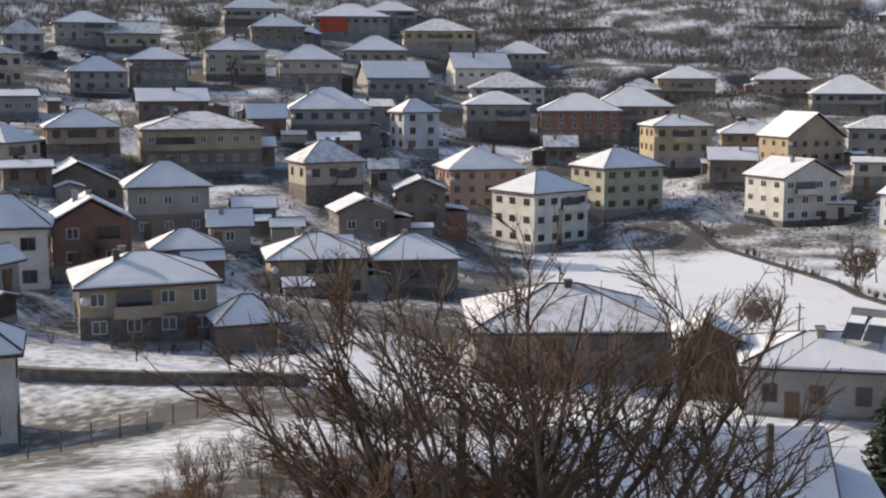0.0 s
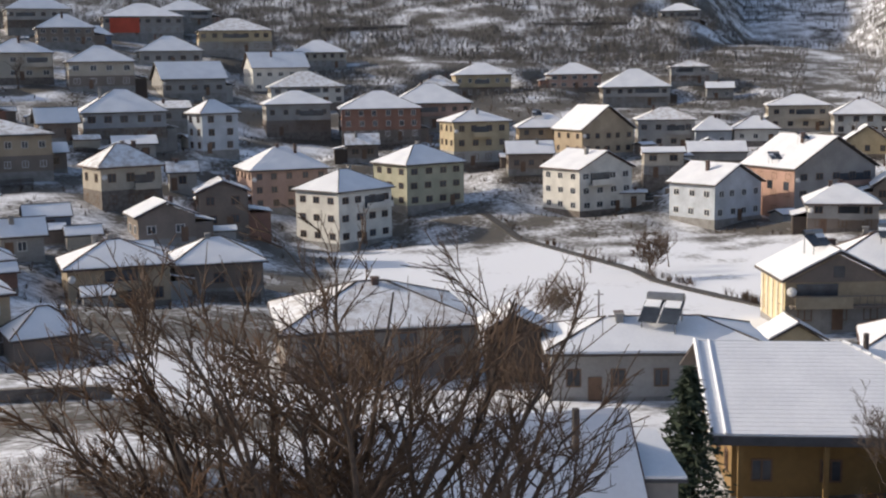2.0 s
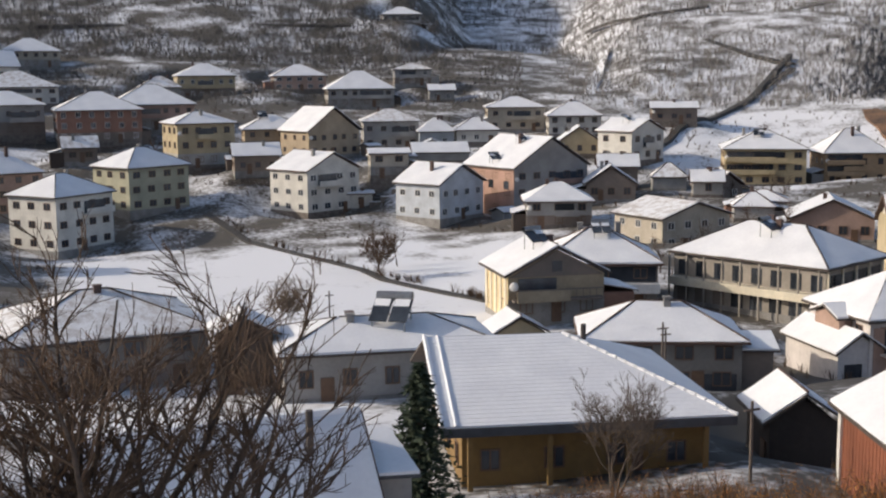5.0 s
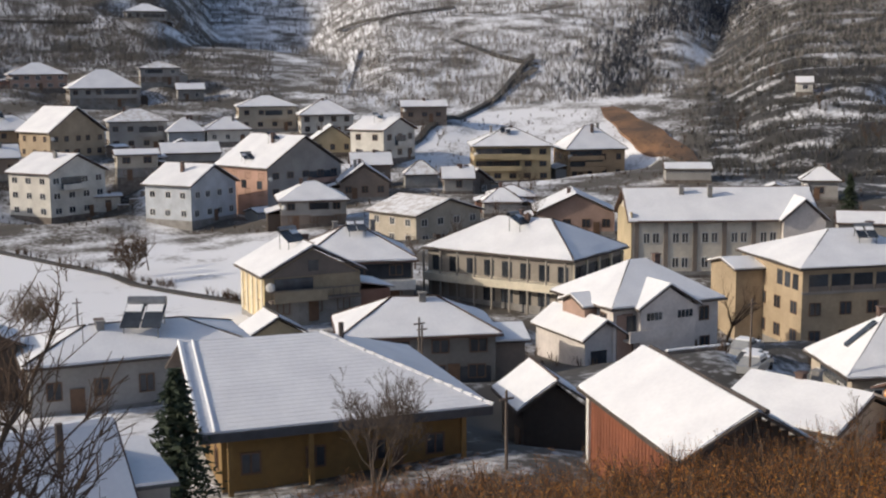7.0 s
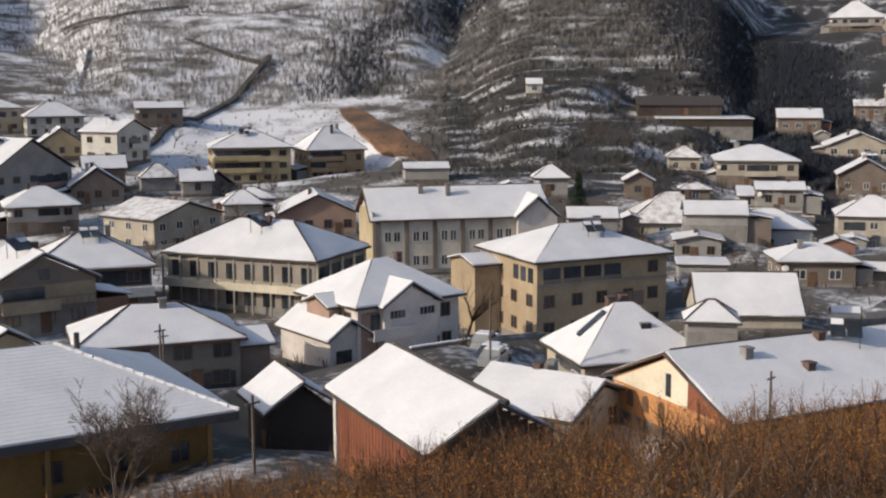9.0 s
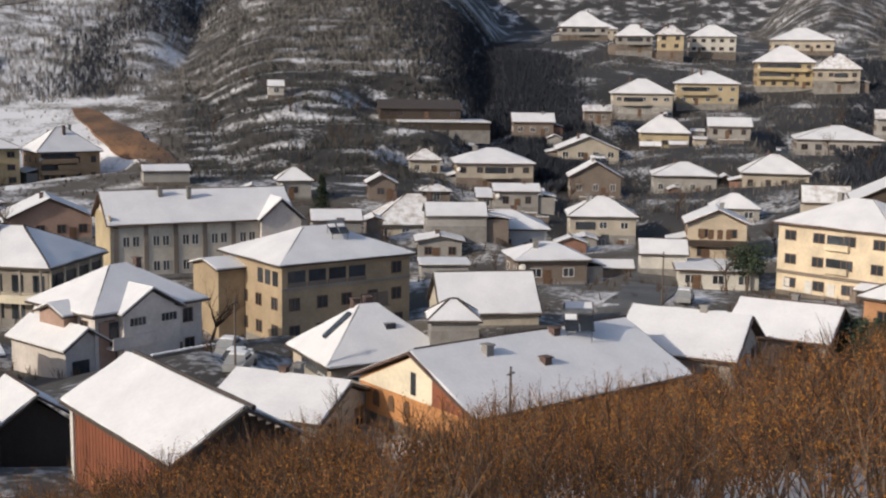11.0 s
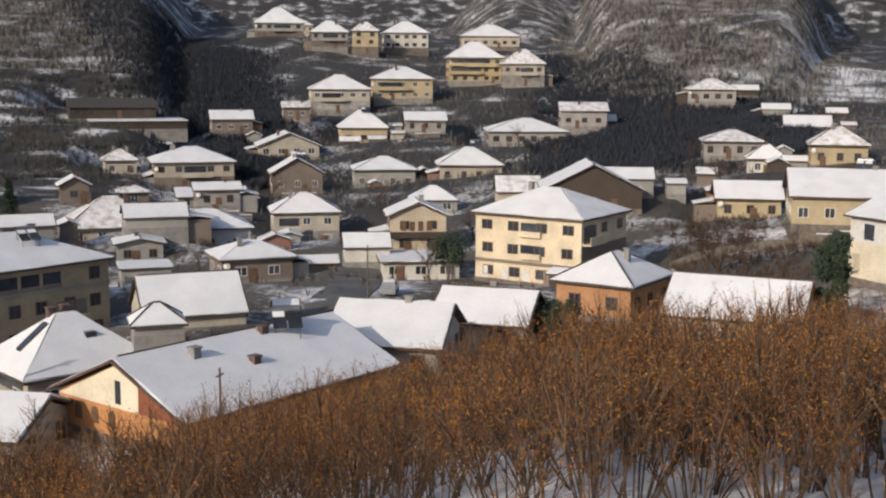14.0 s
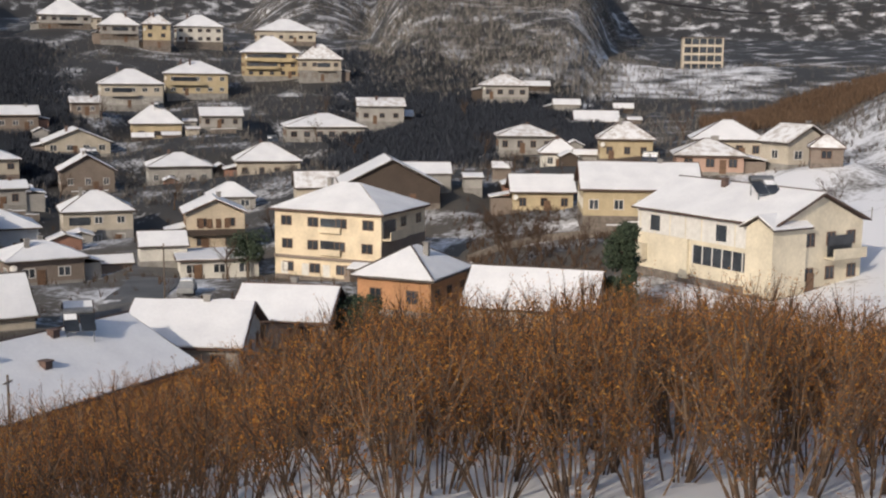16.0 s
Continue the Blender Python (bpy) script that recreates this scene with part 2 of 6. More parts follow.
house(-30.3, 140.5, 6.9, 8.0, 6.8, 1.6, 2.0, 17, 'hip', 'grey')
house(-3.8, 144.6, 3.6, 10.1, 8.6, 3.3, 2.5, 7, 'hip', 'brown')
house(147.3, 32.6, 2.4, 12.2, 14.7, 8.5, 3.0, -16, 'hip', 'beige')
house(-26.7, 149.9, 7.4, 4.9, 4.1, 2.5, 1.9, 14, 'gx', 'grey')
house(130.0, 80.2, 2.6, 6.0, 5.1, 1.6, 0.6, -54, 'flat', 'grey')
house(146.2, 49.8, 2.0, 9.6, 8.2, 2.5, 1.0, -66, 'flat', 'white')
house(138.1, 69.7, 1.8, 8.9, 7.5, 3.1, 1.8, -49, 'hip', 'brown')
house(146.9, 57.3, 3.6, 5.8, 5.0, 1.9, 1.6, -64, 'gx', 'white')
house(115.9, 109.6, 2.3, 23.3, 10.5, 6.8, 3.6, -33, 'gx', 'school')
house(148.7, 64.9, 1.2, 4.9, 4.2, 1.5, 0.8, -62, 'gx', 'brown')
house(158.7, 34.0, 3.9, 4.9, 4.2, 1.5, 1.7, -74, 'gx', 'grey')
house(167.1, -3.0, 8.7, 15.4, 13.1, 3.9, 3.1, -85, 'gx', 'yellow')
house(-26.1, 165.6, 8.3, 5.8, 4.9, 2.2, 1.4, 13, 'gx', 'blue')
house(164.7, 34.9, 2.0, 5.9, 5.0, 2.4, 1.1, -57, 'gx', 'grey')
house(160.4, 55.0, 3.1, 7.8, 6.6, 5.2, 2.0, -66, 'gy', 'creamchalet')
house(-38.1, 165.6, 6.8, 10.7, 9.1, 6.8, 3.1, 18, 'hip', 'grey')
house(146.7, 91.3, 1.6, 6.2, 5.2, 2.8, 0.8, -54, 'gy', 'grey')
house(140.2, 105.0, 5.2, 7.0, 5.9, 1.8, 1.3, -49, 'gx', 'grey')
house(-12.0, 175.9, 5.5, 8.1, 6.9, 3.6, 2.0, 17, 'gy', 'brown')
house(153.2, 92.6, 5.9, 8.7, 7.4, 1.5, 1.6, -54, 'gx', 'grey')
house(177.6, -29.5, 15.5, 4.4, 3.7, 2.2, 1.7, -95, 'hip', 'brown')
house(-59.7, 173.0, 13.1, 6.6, 5.6, 2.4, 0.9, 23, 'gx', 'brown')
house(162.5, 89.1, 1.1, 11.6, 9.9, 3.9, 2.4, -56, 'hip', 'bluewhite')
house(-3.6, 188.3, 5.4, 7.4, 6.2, 5.6, 1.8, 6, 'gy', 'brown')
house(189.1, -13.9, 13.2, 9.9, 8.5, 2.5, 2.2, -89, 'hip', 'pink')
house(188.0, -26.7, 14.3, 7.7, 6.5, 3.5, 2.6, -59, 'gy', 'cream')
house(190.2, 11.6, 6.2, 9.4, 7.2, 3.2, 2.4, -80, 'gx', 'yellow')
house(-55.6, 182.5, 9.4, 12.5, 10.7, 3.0, 3.5, 22, 'gy', 'brown')
house(104.4, 160.9, 1.0, 13.5, 11.5, 5.0, 2.2, 8, 'gy', 'cream')
house(189.6, 35.9, 7.0, 15.0, 12.8, 3.2, 4.0, -74, 'gy', 'wood')
house(124.5, 148.1, 2.5, 11.9, 10.1, 3.4, 3.0, -35, 'gy', 'pink')
house(162.8, 106.3, 1.8, 13.8, 11.7, 2.6, 4.3, -51, 'hip', 'cream')
house(-18.9, 194.6, 8.3, 9.7, 8.2, 6.6, 3.2, 26, 'hip', 'cream')
house(196.1, 30.8, 9.2, 7.6, 6.5, 2.1, 1.6, -77, 'gx', 'grey')
house(-68.4, 188.5, 12.7, 8.5, 7.2, 5.6, 2.8, 73, 'hip', 'cream')
house(121.1, 162.8, 4.3, 6.3, 5.4, 1.9, 2.1, -32, 'hip', 'grey')
house(197.2, 49.6, 6.4, 7.2, 6.2, 2.0, 2.4, -71, 'gx', 'cream')
house(186.9, 84.1, -0.8, 10.8, 9.2, 5.7, 3.0, -61, 'hip', 'cream')
house(95.0, 181.6, 2.5, 10.8, 9.2, 4.3, 2.8, -23, 'hip', 'grey')
house(204.4, -18.0, 14.2, 11.2, 9.5, 3.1, 3.0, -90, 'hip', 'cream')
house(-10.3, 206.8, 10.0, 4.5, 3.8, 2.7, 1.7, 7, 'gx', 'grey')
house(125.7, 166.3, 4.1, 7.4, 6.3, 2.5, 1.6, -33, 'hip', 'grey')
house(198.2, 64.9, 4.2, 7.8, 6.7, 2.2, 2.3, -67, 'hip', 'grey')
house(17.3, 214.8, -0.9, 13.0, 11.0, 9.3, 3.3, 39, 'hip', 'whitebig')
house(178.6, 123.6, 5.7, 4.8, 4.1, 2.8, 1.6, -51, 'gy', 'brown')
house(169.7, 136.4, 5.7, 5.8, 5.0, 3.2, 2.2, -47, 'hip', 'grey')
house(192.4, 103.6, 4.2, 7.7, 6.6, 3.2, 1.1, -57, 'gx', 'grey')
house(219.2, -1.5, 12.4, 9.2, 7.9, 3.8, 3.0, -86, 'hip', 'yellow')
house(-63.1, 211.3, 14.8, 12.0, 10.2, 4.9, 3.0, 22, 'hip', 'ochre')
house(83.0, 204.9, 2.0, 12.3, 10.5, 6.4, 3.4, 27, 'gy', 'bluewhite')
house(126.1, 183.1, 6.1, 5.2, 4.4, 2.3, 2.0, -30, 'gx', 'grey')
house(-44.5, 220.1, 12.6, 20.5, 17.4, 6.6, 2.8, 17, 'hip', 'ochre')
house(192.6, 120.7, 3.9, 5.1, 4.3, 2.3, 1.2, -54, 'hip', 'brown')
house(227.7, 10.7, 10.0, 6.5, 5.6, 2.9, 2.5, -83, 'hip', 'white')
house(-35.3, 225.6, 12.6, 7.3, 6.2, 2.9, 1.6, 13, 'gx', 'brown')
house(114.8, 198.3, 4.6, 9.1, 7.7, 2.8, 3.5, -26, 'gy', 'brown')
house(131.7, 187.7, 4.5, 6.7, 5.7, 2.6, 2.6, 4, 'gy', 'brown')
house(202.6, 110.4, 2.9, 12.4, 10.6, 2.3, 1.3, -57, 'gx', 'grey')
house(7.0, 232.7, 3.7, 14.6, 12.4, 7.4, 4.0, 13, 'hip', 'pink')
house(64.9, 224.2, 2.1, 12.9, 11.0, 8.1, 3.3, 24, 'gy', 'white')
house(33.2, 231.1, 3.5, 13.3, 11.3, 8.0, 3.3, 27, 'hip', 'lime')
house(102.9, 209.7, 1.6, 18.0, 15.3, 8.9, 5.6, 13, 'gy', 'salmonflank')
house(166.2, 164.5, 7.3, 8.4, 7.2, 2.1, 0.9, -41, 'gx', 'grey')
house(73.4, 222.2, 2.4, 4.4, 3.7, 2.9, 0.4, -14, 'gx', 'white')
house(128.9, 200.0, 5.7, 6.4, 5.5, 2.2, 2.5, -29, 'hip', 'grey')
house(80.1, 224.6, 8.1, 7.5, 6.4, 4.6, 0.8, -15, 'gx', 'cream')
house(-20.6, 237.6, 13.4, 7.6, 6.5, 2.7, 1.5, 9, 'gx', 'grey')
house(239.3, 17.9, 12.3, 10.8, 9.2, 3.1, 2.0, -81, 'hip', 'grey')
house(123.3, 209.9, 5.3, 7.5, 6.4, 4.2, 2.3, -26, 'gx', 'brown')
house(-35.2, 241.0, 17.1, 7.3, 6.2, 3.1, 2.8, 16, 'gx', 'brown')
house(82.7, 229.6, 7.6, 8.8, 7.5, 4.1, 0.9, -15, 'hip', 'white')
house(222.3, 101.8, 4.2, 9.9, 8.4, 3.9, 3.1, -61, 'gy', 'brown')
house(57.8, 242.3, 8.6, 9.0, 7.7, 3.4, 2.4, -9, 'gx', 'brown')
house(-5.9, 249.7, 13.5, 7.9, 6.7, 7.7, 2.7, 27, 'hip', 'bluewhite')
house(95.8, 236.7, 10.1, 11.7, 9.9, 1.7, 1.9, -17, 'gx', 'grey')
house(239.6, 89.5, 3.8, 12.5, 10.6, 4.2, 2.5, -65, 'hip', 'grey')
house(245.5, 72.4, 5.3, 12.9, 11.0, 3.7, 3.5, -69, 'hip', 'cream')
house(-55.8, 250.2, 20.8, 13.8, 11.7, 2.6, 2.6, 17, 'gx', 'brown')
house(224.2, 126.5, 4.2, 16.0, 13.6, 5.5, 2.8, -55, 'hip', 'cream')
house(-24.4, 256.3, 16.0, 16.2, 13.8, 5.7, 4.5, 11, 'hip', 'bluegrey')
house(217.2, 139.1, 6.7, 6.3, 5.4, 3.2, 2.2, -53, 'hip', 'cream')
house(158.0, 209.6, 4.5, 16.3, 13.9, 7.6, 3.4, -32, 'hip', 'yellowbal')
house(25.3, 261.8, 10.7, 6.6, 5.6, 2.8, 2.3, -1, 'gx', 'brown')
house(49.8, 260.2, 9.0, 12.5, 10.6, 9.1, 2.3, 7, 'hip', 'yellow')
house(-89.3, 249.6, 20.8, 11.1, 9.4, 3.7, 1.3, 24, 'gx', 'grey')
house(175.6, 203.9, 4.1, 12.9, 11.0, 6.8, 4.8, -23, 'hip', 'orangebal')
house(138.8, 230.7, 8.7, 11.0, 9.4, 6.6, 2.6, 20, 'gy', 'white')
house(77.4, 262.3, 10.1, 13.5, 11.5, 5.6, 5.2, 17, 'gy', 'ochre')
house(-19.6, 276.3, 18.7, 15.2, 12.9, 3.1, 1.5, 9, 'gx', 'grey')
house(133.6, 244.9, 9.4, 8.8, 7.5, 3.2, 3.4, -24, 'gy', 'yellow')
house(105.8, 263.2, 10.8, 8.0, 6.8, 3.9, 3.1, -18, 'hip', 'bluewhite')
house(69.7, 275.4, 11.0, 13.2, 11.2, 4.8, 3.1, -9, 'hip', 'ochre')
house(114.7, 260.2, 11.9, 9.6, 8.2, 3.1, 2.8, -19, 'hip', 'white')
house(259.5, 121.0, 8.6, 13.8, 11.7, 2.5, 3.1, -60, 'gy', 'cream')
house(98.1, 273.9, 10.5, 13.0, 11.0, 6.5, 2.7, -15, 'hip', 'grey')
house(32.5, 291.7, 13.3, 18.6, 15.8, 7.2, 4.1, -2, 'hip', 'brick')
house(-80.6, 284.7, 25.2, 12.8, 10.9, 4.4, 3.6, 20, 'hip', 'grey')
house(-103.2, 278.4, 26.8, 11.2, 9.5, 6.8, 2.3, 51, 'hip', 'cream')
house(12.9, 296.8, 14.7, 15.2, 12.9, 7.1, 3.1, 3, 'hip', 'grey')
house(290.0, 71.2, 7.3, 18.6, 15.8, 6.9, 2.9, -71, 'hip', 'grey')
house(254.9, 158.4, 14.6, 21.9, 18.6, 1.9, 2.2, -53, 'flat', 'wood')
house(269.9, 140.9, 13.0, 9.8, 8.3, 3.5, 2.0, -58, 'gx', 'brown')
house(288.7, 96.8, 13.5, 9.8, 8.3, 2.8, 2.0, -67, 'gx', 'grey')
house(304.7, 5.3, 13.0, 10.3, 8.8, 2.8, 2.5, -85, 'gx', 'grey')
house(165.9, 255.9, 15.6, 10.9, 9.3, 3.6, 1.5, -29, 'gx', 'brown')
house(299.4, 58.9, 14.8, 11.2, 9.5, 4.1, 2.0, -74, 'gx', 'grey')
house(284.1, 111.7, 10.2, 11.5, 9.7, 4.2, 4.4, -64, 'hip', 'yellow')
house(145.3, 269.3, 12.6, 12.9, 11.0, 4.8, 3.5, -23, 'hip', 'white')
house(-69.9, 298.2, 27.1, 13.7, 11.6, 5.4, 3.1, 18, 'hip', 'brown')
house(-33.6, 305.1, 26.4, 15.1, 12.8, 6.1, 3.9, 11, 'hip', 'cream')
house(237.1, 196.2, 22.2, 3.8, 3.3, 2.2, 1.5, -47, 'gx', 'white')
house(303.5, 55.2, 14.5, 7.5, 6.4, 1.8, 1.5, -76, 'gx', 'wood')
house(47.0, 305.2, 15.4, 19.3, 16.4, 5.8, 4.7, -4, 'hip', 'pink')
house(259.4, 168.3, 16.8, 19.9, 16.9, 2.7, 2.0, -52, 'gx', 'wood')
house(284.7, 130.2, 16.2, 6.6, 5.6, 2.9, 1.4, -61, 'gx', 'brown')
house(136.8, 285.6, 13.4, 14.5, 12.3, 5.9, 2.6, -21, 'hip', 'cream')
house(-53.4, 312.3, 28.7, 14.8, 12.5, 6.3, 3.6, 14, 'hip', 'cream')
house(324.9, 13.5, 17.3, 6.9, 5.9, 1.9, 1.4, -84, 'gx', 'grey')
house(-13.6, 328.2, 24.1, 16.5, 14.0, 4.0, 4.5, 15, 'gx', 'grey')
house(-108.6, 316.4, 34.4, 9.9, 8.4, 4.9, 3.8, 23, 'hip', 'grey')
house(334.2, 31.0, 20.5, 12.4, 10.5, 3.5, 2.9, -80, 'hip', 'grey')
house(337.4, -1.5, 16.6, 5.2, 4.4, 1.5, 1.3, -86, 'gx', 'wood')
house(17.4, 338.6, 20.9, 19.6, 16.7, 4.6, 4.1, 2, 'hip', 'white')
house(320.9, 133.3, 17.2, 16.2, 13.8, 6.1, 4.0, -63, 'hip', 'cream')
house(55.7, 345.4, 21.4, 10.7, 9.1, 3.5, 3.1, -5, 'hip', 'grey')
house(133.3, 327.2, 20.1, 7.2, 6.2, 3.1, 1.8, -18, 'gx', 'grey')
house(111.0, 335.8, 19.0, 18.7, 15.9, 4.9, 5.1, -13, 'hip', 'grey')
house(354.6, 23.5, 22.1, 7.3, 6.2, 1.6, 1.4, -82, 'gx', 'wood')
house(-87.9, 345.8, 36.5, 14.8, 12.6, 3.8, 3.4, 19, 'gx', 'cream')
house(-100.4, 343.2, 38.7, 16.4, 13.9, 4.5, 3.5, 21, 'hip', 'grey')
house(337.0, 120.2, 20.3, 16.9, 14.4, 5.9, 3.5, -66, 'hip', 'yellow')
house(10.1, 358.3, 24.0, 16.1, 13.7, 6.9, 4.6, 11, 'gx', 'white')
house(129.6, 341.2, 24.8, 10.8, 9.2, 4.5, 1.9, -17, 'hip', 'grey')
house(356.7, 88.7, 24.5, 12.3, 10.4, 6.2, 4.4, -72, 'hip', 'cream')
house(71.3, 360.8, 21.2, 16.5, 14.0, 6.8, 3.6, -5, 'hip', 'yellow')
house(-20.5, 367.5, 32.6, 17.6, 14.9, 3.6, 4.5, 8, 'hip', 'grey')
house(-50.6, 373.8, 38.9, 15.7, 13.3, 4.5, 4.2, 12, 'hip', 'brown')
house(100.7, 363.7, 23.4, 15.7, 13.4, 4.3, 3.5, -10, 'hip', 'pink')
house(362.5, 105.6, 25.2, 16.1, 13.6, 7.4, 4.9, -68, 'hip', 'yellowbal')
house(-1.7, 389.8, 36.4, 22.0, 18.7, 6.2, 4.1, 4, 'hip', 'yellow')
house(-43.3, 391.3, 38.8, 8.1, 6.9, 3.1, 3.1, 10, 'hip', 'blue')
house(24.9, 397.0, 31.2, 16.9, 14.4, 4.6, 4.1, 1, 'hip', 'cream')
house(-62.8, 403.8, 44.2, 18.8, 16.0, 6.2, 5.1, 14, 'hip', 'grey')
house(394.9, 154.3, 34.4, 8.8, 7.5, 7.6, 3.4, -65, 'hip', 'yellow')
house(391.7, 166.3, 36.2, 12.2, 10.3, 5.3, 4.1, -63, 'hip', 'grey')
house(-32.7, 430.4, 43.3, 25.9, 22.0, 5.7, 4.9, 8, 'hip', 'redend')
house(412.1, 145.7, 36.3, 15.5, 13.2, 5.5, 4.2, -66, 'hip', 'white')
house(445.5, -29.1, 28.6, 14.2, 12.1, 11.8, 1.8, -90, 'flat', 'frame')
house(-19.3, 448.0, 47.2, 18.7, 15.9, 4.8, 4.1, 6, 'hip', 'grey')
house(432.9, 120.4, 37.1, 20.8, 17.7, 4.0, 4.4, -71, 'hip', 'cream')
house(413.8, 196.0, 40.3, 17.5, 14.9, 5.3, 5.8, -61, 'hip', 'grey')
house(164.7, 445.2, 44.3, 14.7, 12.5, 6.2, 3.1, -16, 'hip', 'grey')
house(517.5, 242.2, 42.8, 25.1, 21.3, 6.3, 5.6, -61, 'hip', 'cream')
house(46.6, 97.3, 3.4, 4.6, 4.0, 1.6, 1.5, -9, 'gy', 'yellow')

# ---- ground ----
RINGS = np.log([12, 20, 32, 50, 75, 100, 130, 165, 205, 260, 330, 430])
PROFILES = []


def profile(bearing, *heights):
    PROFILES.append((bearing, heights))


profile(-25, 15, 14, 13, 12, 6.1, 7.4, 7.3, 10.4, 14.1, 21.8, 33.8, 44.2)
profile(-10, 17, 15, 14, 11.5, 7.2, 5.7, 5.7, 7.6, 10.9, 19.1, 30.1, 45.2)
profile(5, 18, 16, 14, 10.5, 6.1, 4.2, 2.4, 0.6, -0.6, 8, 20.8, 37.1)
profile(20, 18.5, 16, 13.5, 9.5, 5.9, 4.5, 2, 1, 0.8, 9.4, 17.8, 35)
profile(35, 19.3, 16.5, 13, 9.3, 8, 2.8, 2.9, 4.4, 4.1, 6.5, 17, 30.5)
profile(50, 20.3, 17.8, 14, 10, 3.9, 5.9, 1, 3.4, 4.9, 8.9, 20.8, 31.7)
profile(65, 20.8, 18.6, 15.8, 11.8, 4.2, 4.7, 4.3, 2.5, 1.7, 6.6, 16.9, 36.1)
profile(80, 21.5, 19.6, 17.6, 14.6, 4.5, 4.1, 4.9, 4.1, 8.3, 10.5, 17.9, 32.6)
profile(95, 22, 20, 18.2, 15.5, 5.3, 5.7, 7, 11.7, 14.3, 15.2, 17.1, 29.2)
profile(108, 22.4, 20.4, 18.4, 15.5, 6.3, 8.5, 10, 14, 16.7, 17.6, 20.1, 28.9)
BEARINGS = np.array([p[0] for p in PROFILES], float)
HEIGHTS = np.array([p[1] for p in PROFILES], float)


def window_of(b, b0, b1, e0, e1):
    u = np.clip((b - b0) / e0, 0, 1) * np.clip((b1 - b) / e1, 0, 1)
    return u * u * (3 - 2 * u)


HILLS = ((-60, 27, 415, 33, 0.36, 6, 7, 190), (20.0, 54, 330, 15, 0.26, 12, 10, 190), (36.0, 66, 232, 5, 0.25, 15, 8.5, 150),
         (75.0, 92.5, 345, 20, 0.30, 6, 5, 130), (90, 150, 175, 14, 0.20, 14, 8, 17), (-90, 190, 900, 60, 0.40, 10, 10, 420),
         (10, 40, 500, 32, 0.26, 8, 10, 200), (69, 84, 600, 42, 0.26, 7, 8, 130))


def hill_heights(b, r):
    """The hills that rise behind the village: bearing from, to, foot, base, slope, soft edges, cap."""
    out = []
    for k, (b0, b1, foot, base, slope, e0, e1, cap) in enumerate(HILLS):
        up = (r - foot) * slope
        if k == 2:      # terraced hazel gardens
            up = up + np.clip(up, 0, 1) * 0.85 * np.sin(up * 1.35 + 0.6 * np.sin(np.asarray(b) * 0.9)) * np.clip((62 - np.asarray(b)) / 6, 0, 1)
        up = np.where(up > 0, cap * (1 - np.exp(-np.maximum(up, 0) / cap)), up)
        w = window_of(b, b0, b1, e0, e1)
        out.append(base + np.where(up > 0, up * w, up) - (1 - w) * 25)
    return out


def hills(b, r):
    return np.max(np.stack(hill_heights(b, r)), axis=0)


def terrain(x, y, fit=True):
    x, y = np.asarray(x, float), np.asarray(y, float)
    b = np.degrees(np.arctan2(x, y))
    b = np.where(b < -110, b + 360, b)
    r = np.maximum(np.hypot(x, y), 0.5)
    bc = np.clip(b, BEARINGS[0], BEARINGS[-1])
    i = np.clip(np.searchsorted(BEARINGS, bc) - 1, 0, len(BEARINGS) - 2)
    k = (bc - BEARINGS[i]) / (BEARINGS[i + 1] - BEARINGS[i])
    k = k * k * (3 - 2 * k)
    lr = np.clip(np.log(r), RINGS[0], RINGS[-1])
    j = np.clip(np.searchsorted(RINGS, lr) - 1, 0, len(RINGS) - 2)
    q = (lr - RINGS[j]) / (RINGS[j + 1] - RINGS[j])
    z = (1 - k) * ((1 - q) * HEIGHTS[i, j] + q * HEIGHTS[i, j + 1]) + k * ((1 - q) * HEIGHTS[i + 1, j] + q * HEIGHTS[i + 1, j + 1])
    near = np.clip((r - 2) / 10, 0, 1)
    z = np.where(r < 12, 26.1 * (1 - near) + z * near, z)
    z = z + np.maximum(r - 430, 0) * 0.05
    away = np.clip((np.abs(b - 40) - 75) / 30, 0, 1)      # behind the camera the hillside goes on upwards
    z = z * (1 - away) + away * (25 + 0.25 * r)
    z = np.maximum(z, hills(b, r))
    if fit:
        wsum, dsum = np.full_like(z, 0.08), np.zeros_like(z)
        for (hx, hy, zb, w, d, *_), z0 in zip(PLAN, BASE0):
            s = 0.5 * max(w, d) + 3.0
            g = np.exp(-(((x - hx) ** 2 + (y - hy) ** 2) / (s * s)) ** 1.5)
            wsum += g
            dsum += g * (zb - 0.15 - z0)
        z = z + dsum / wsum
    return z


BASE0 = [float(terrain(p[0], p[1], False)) for p in PLAN]


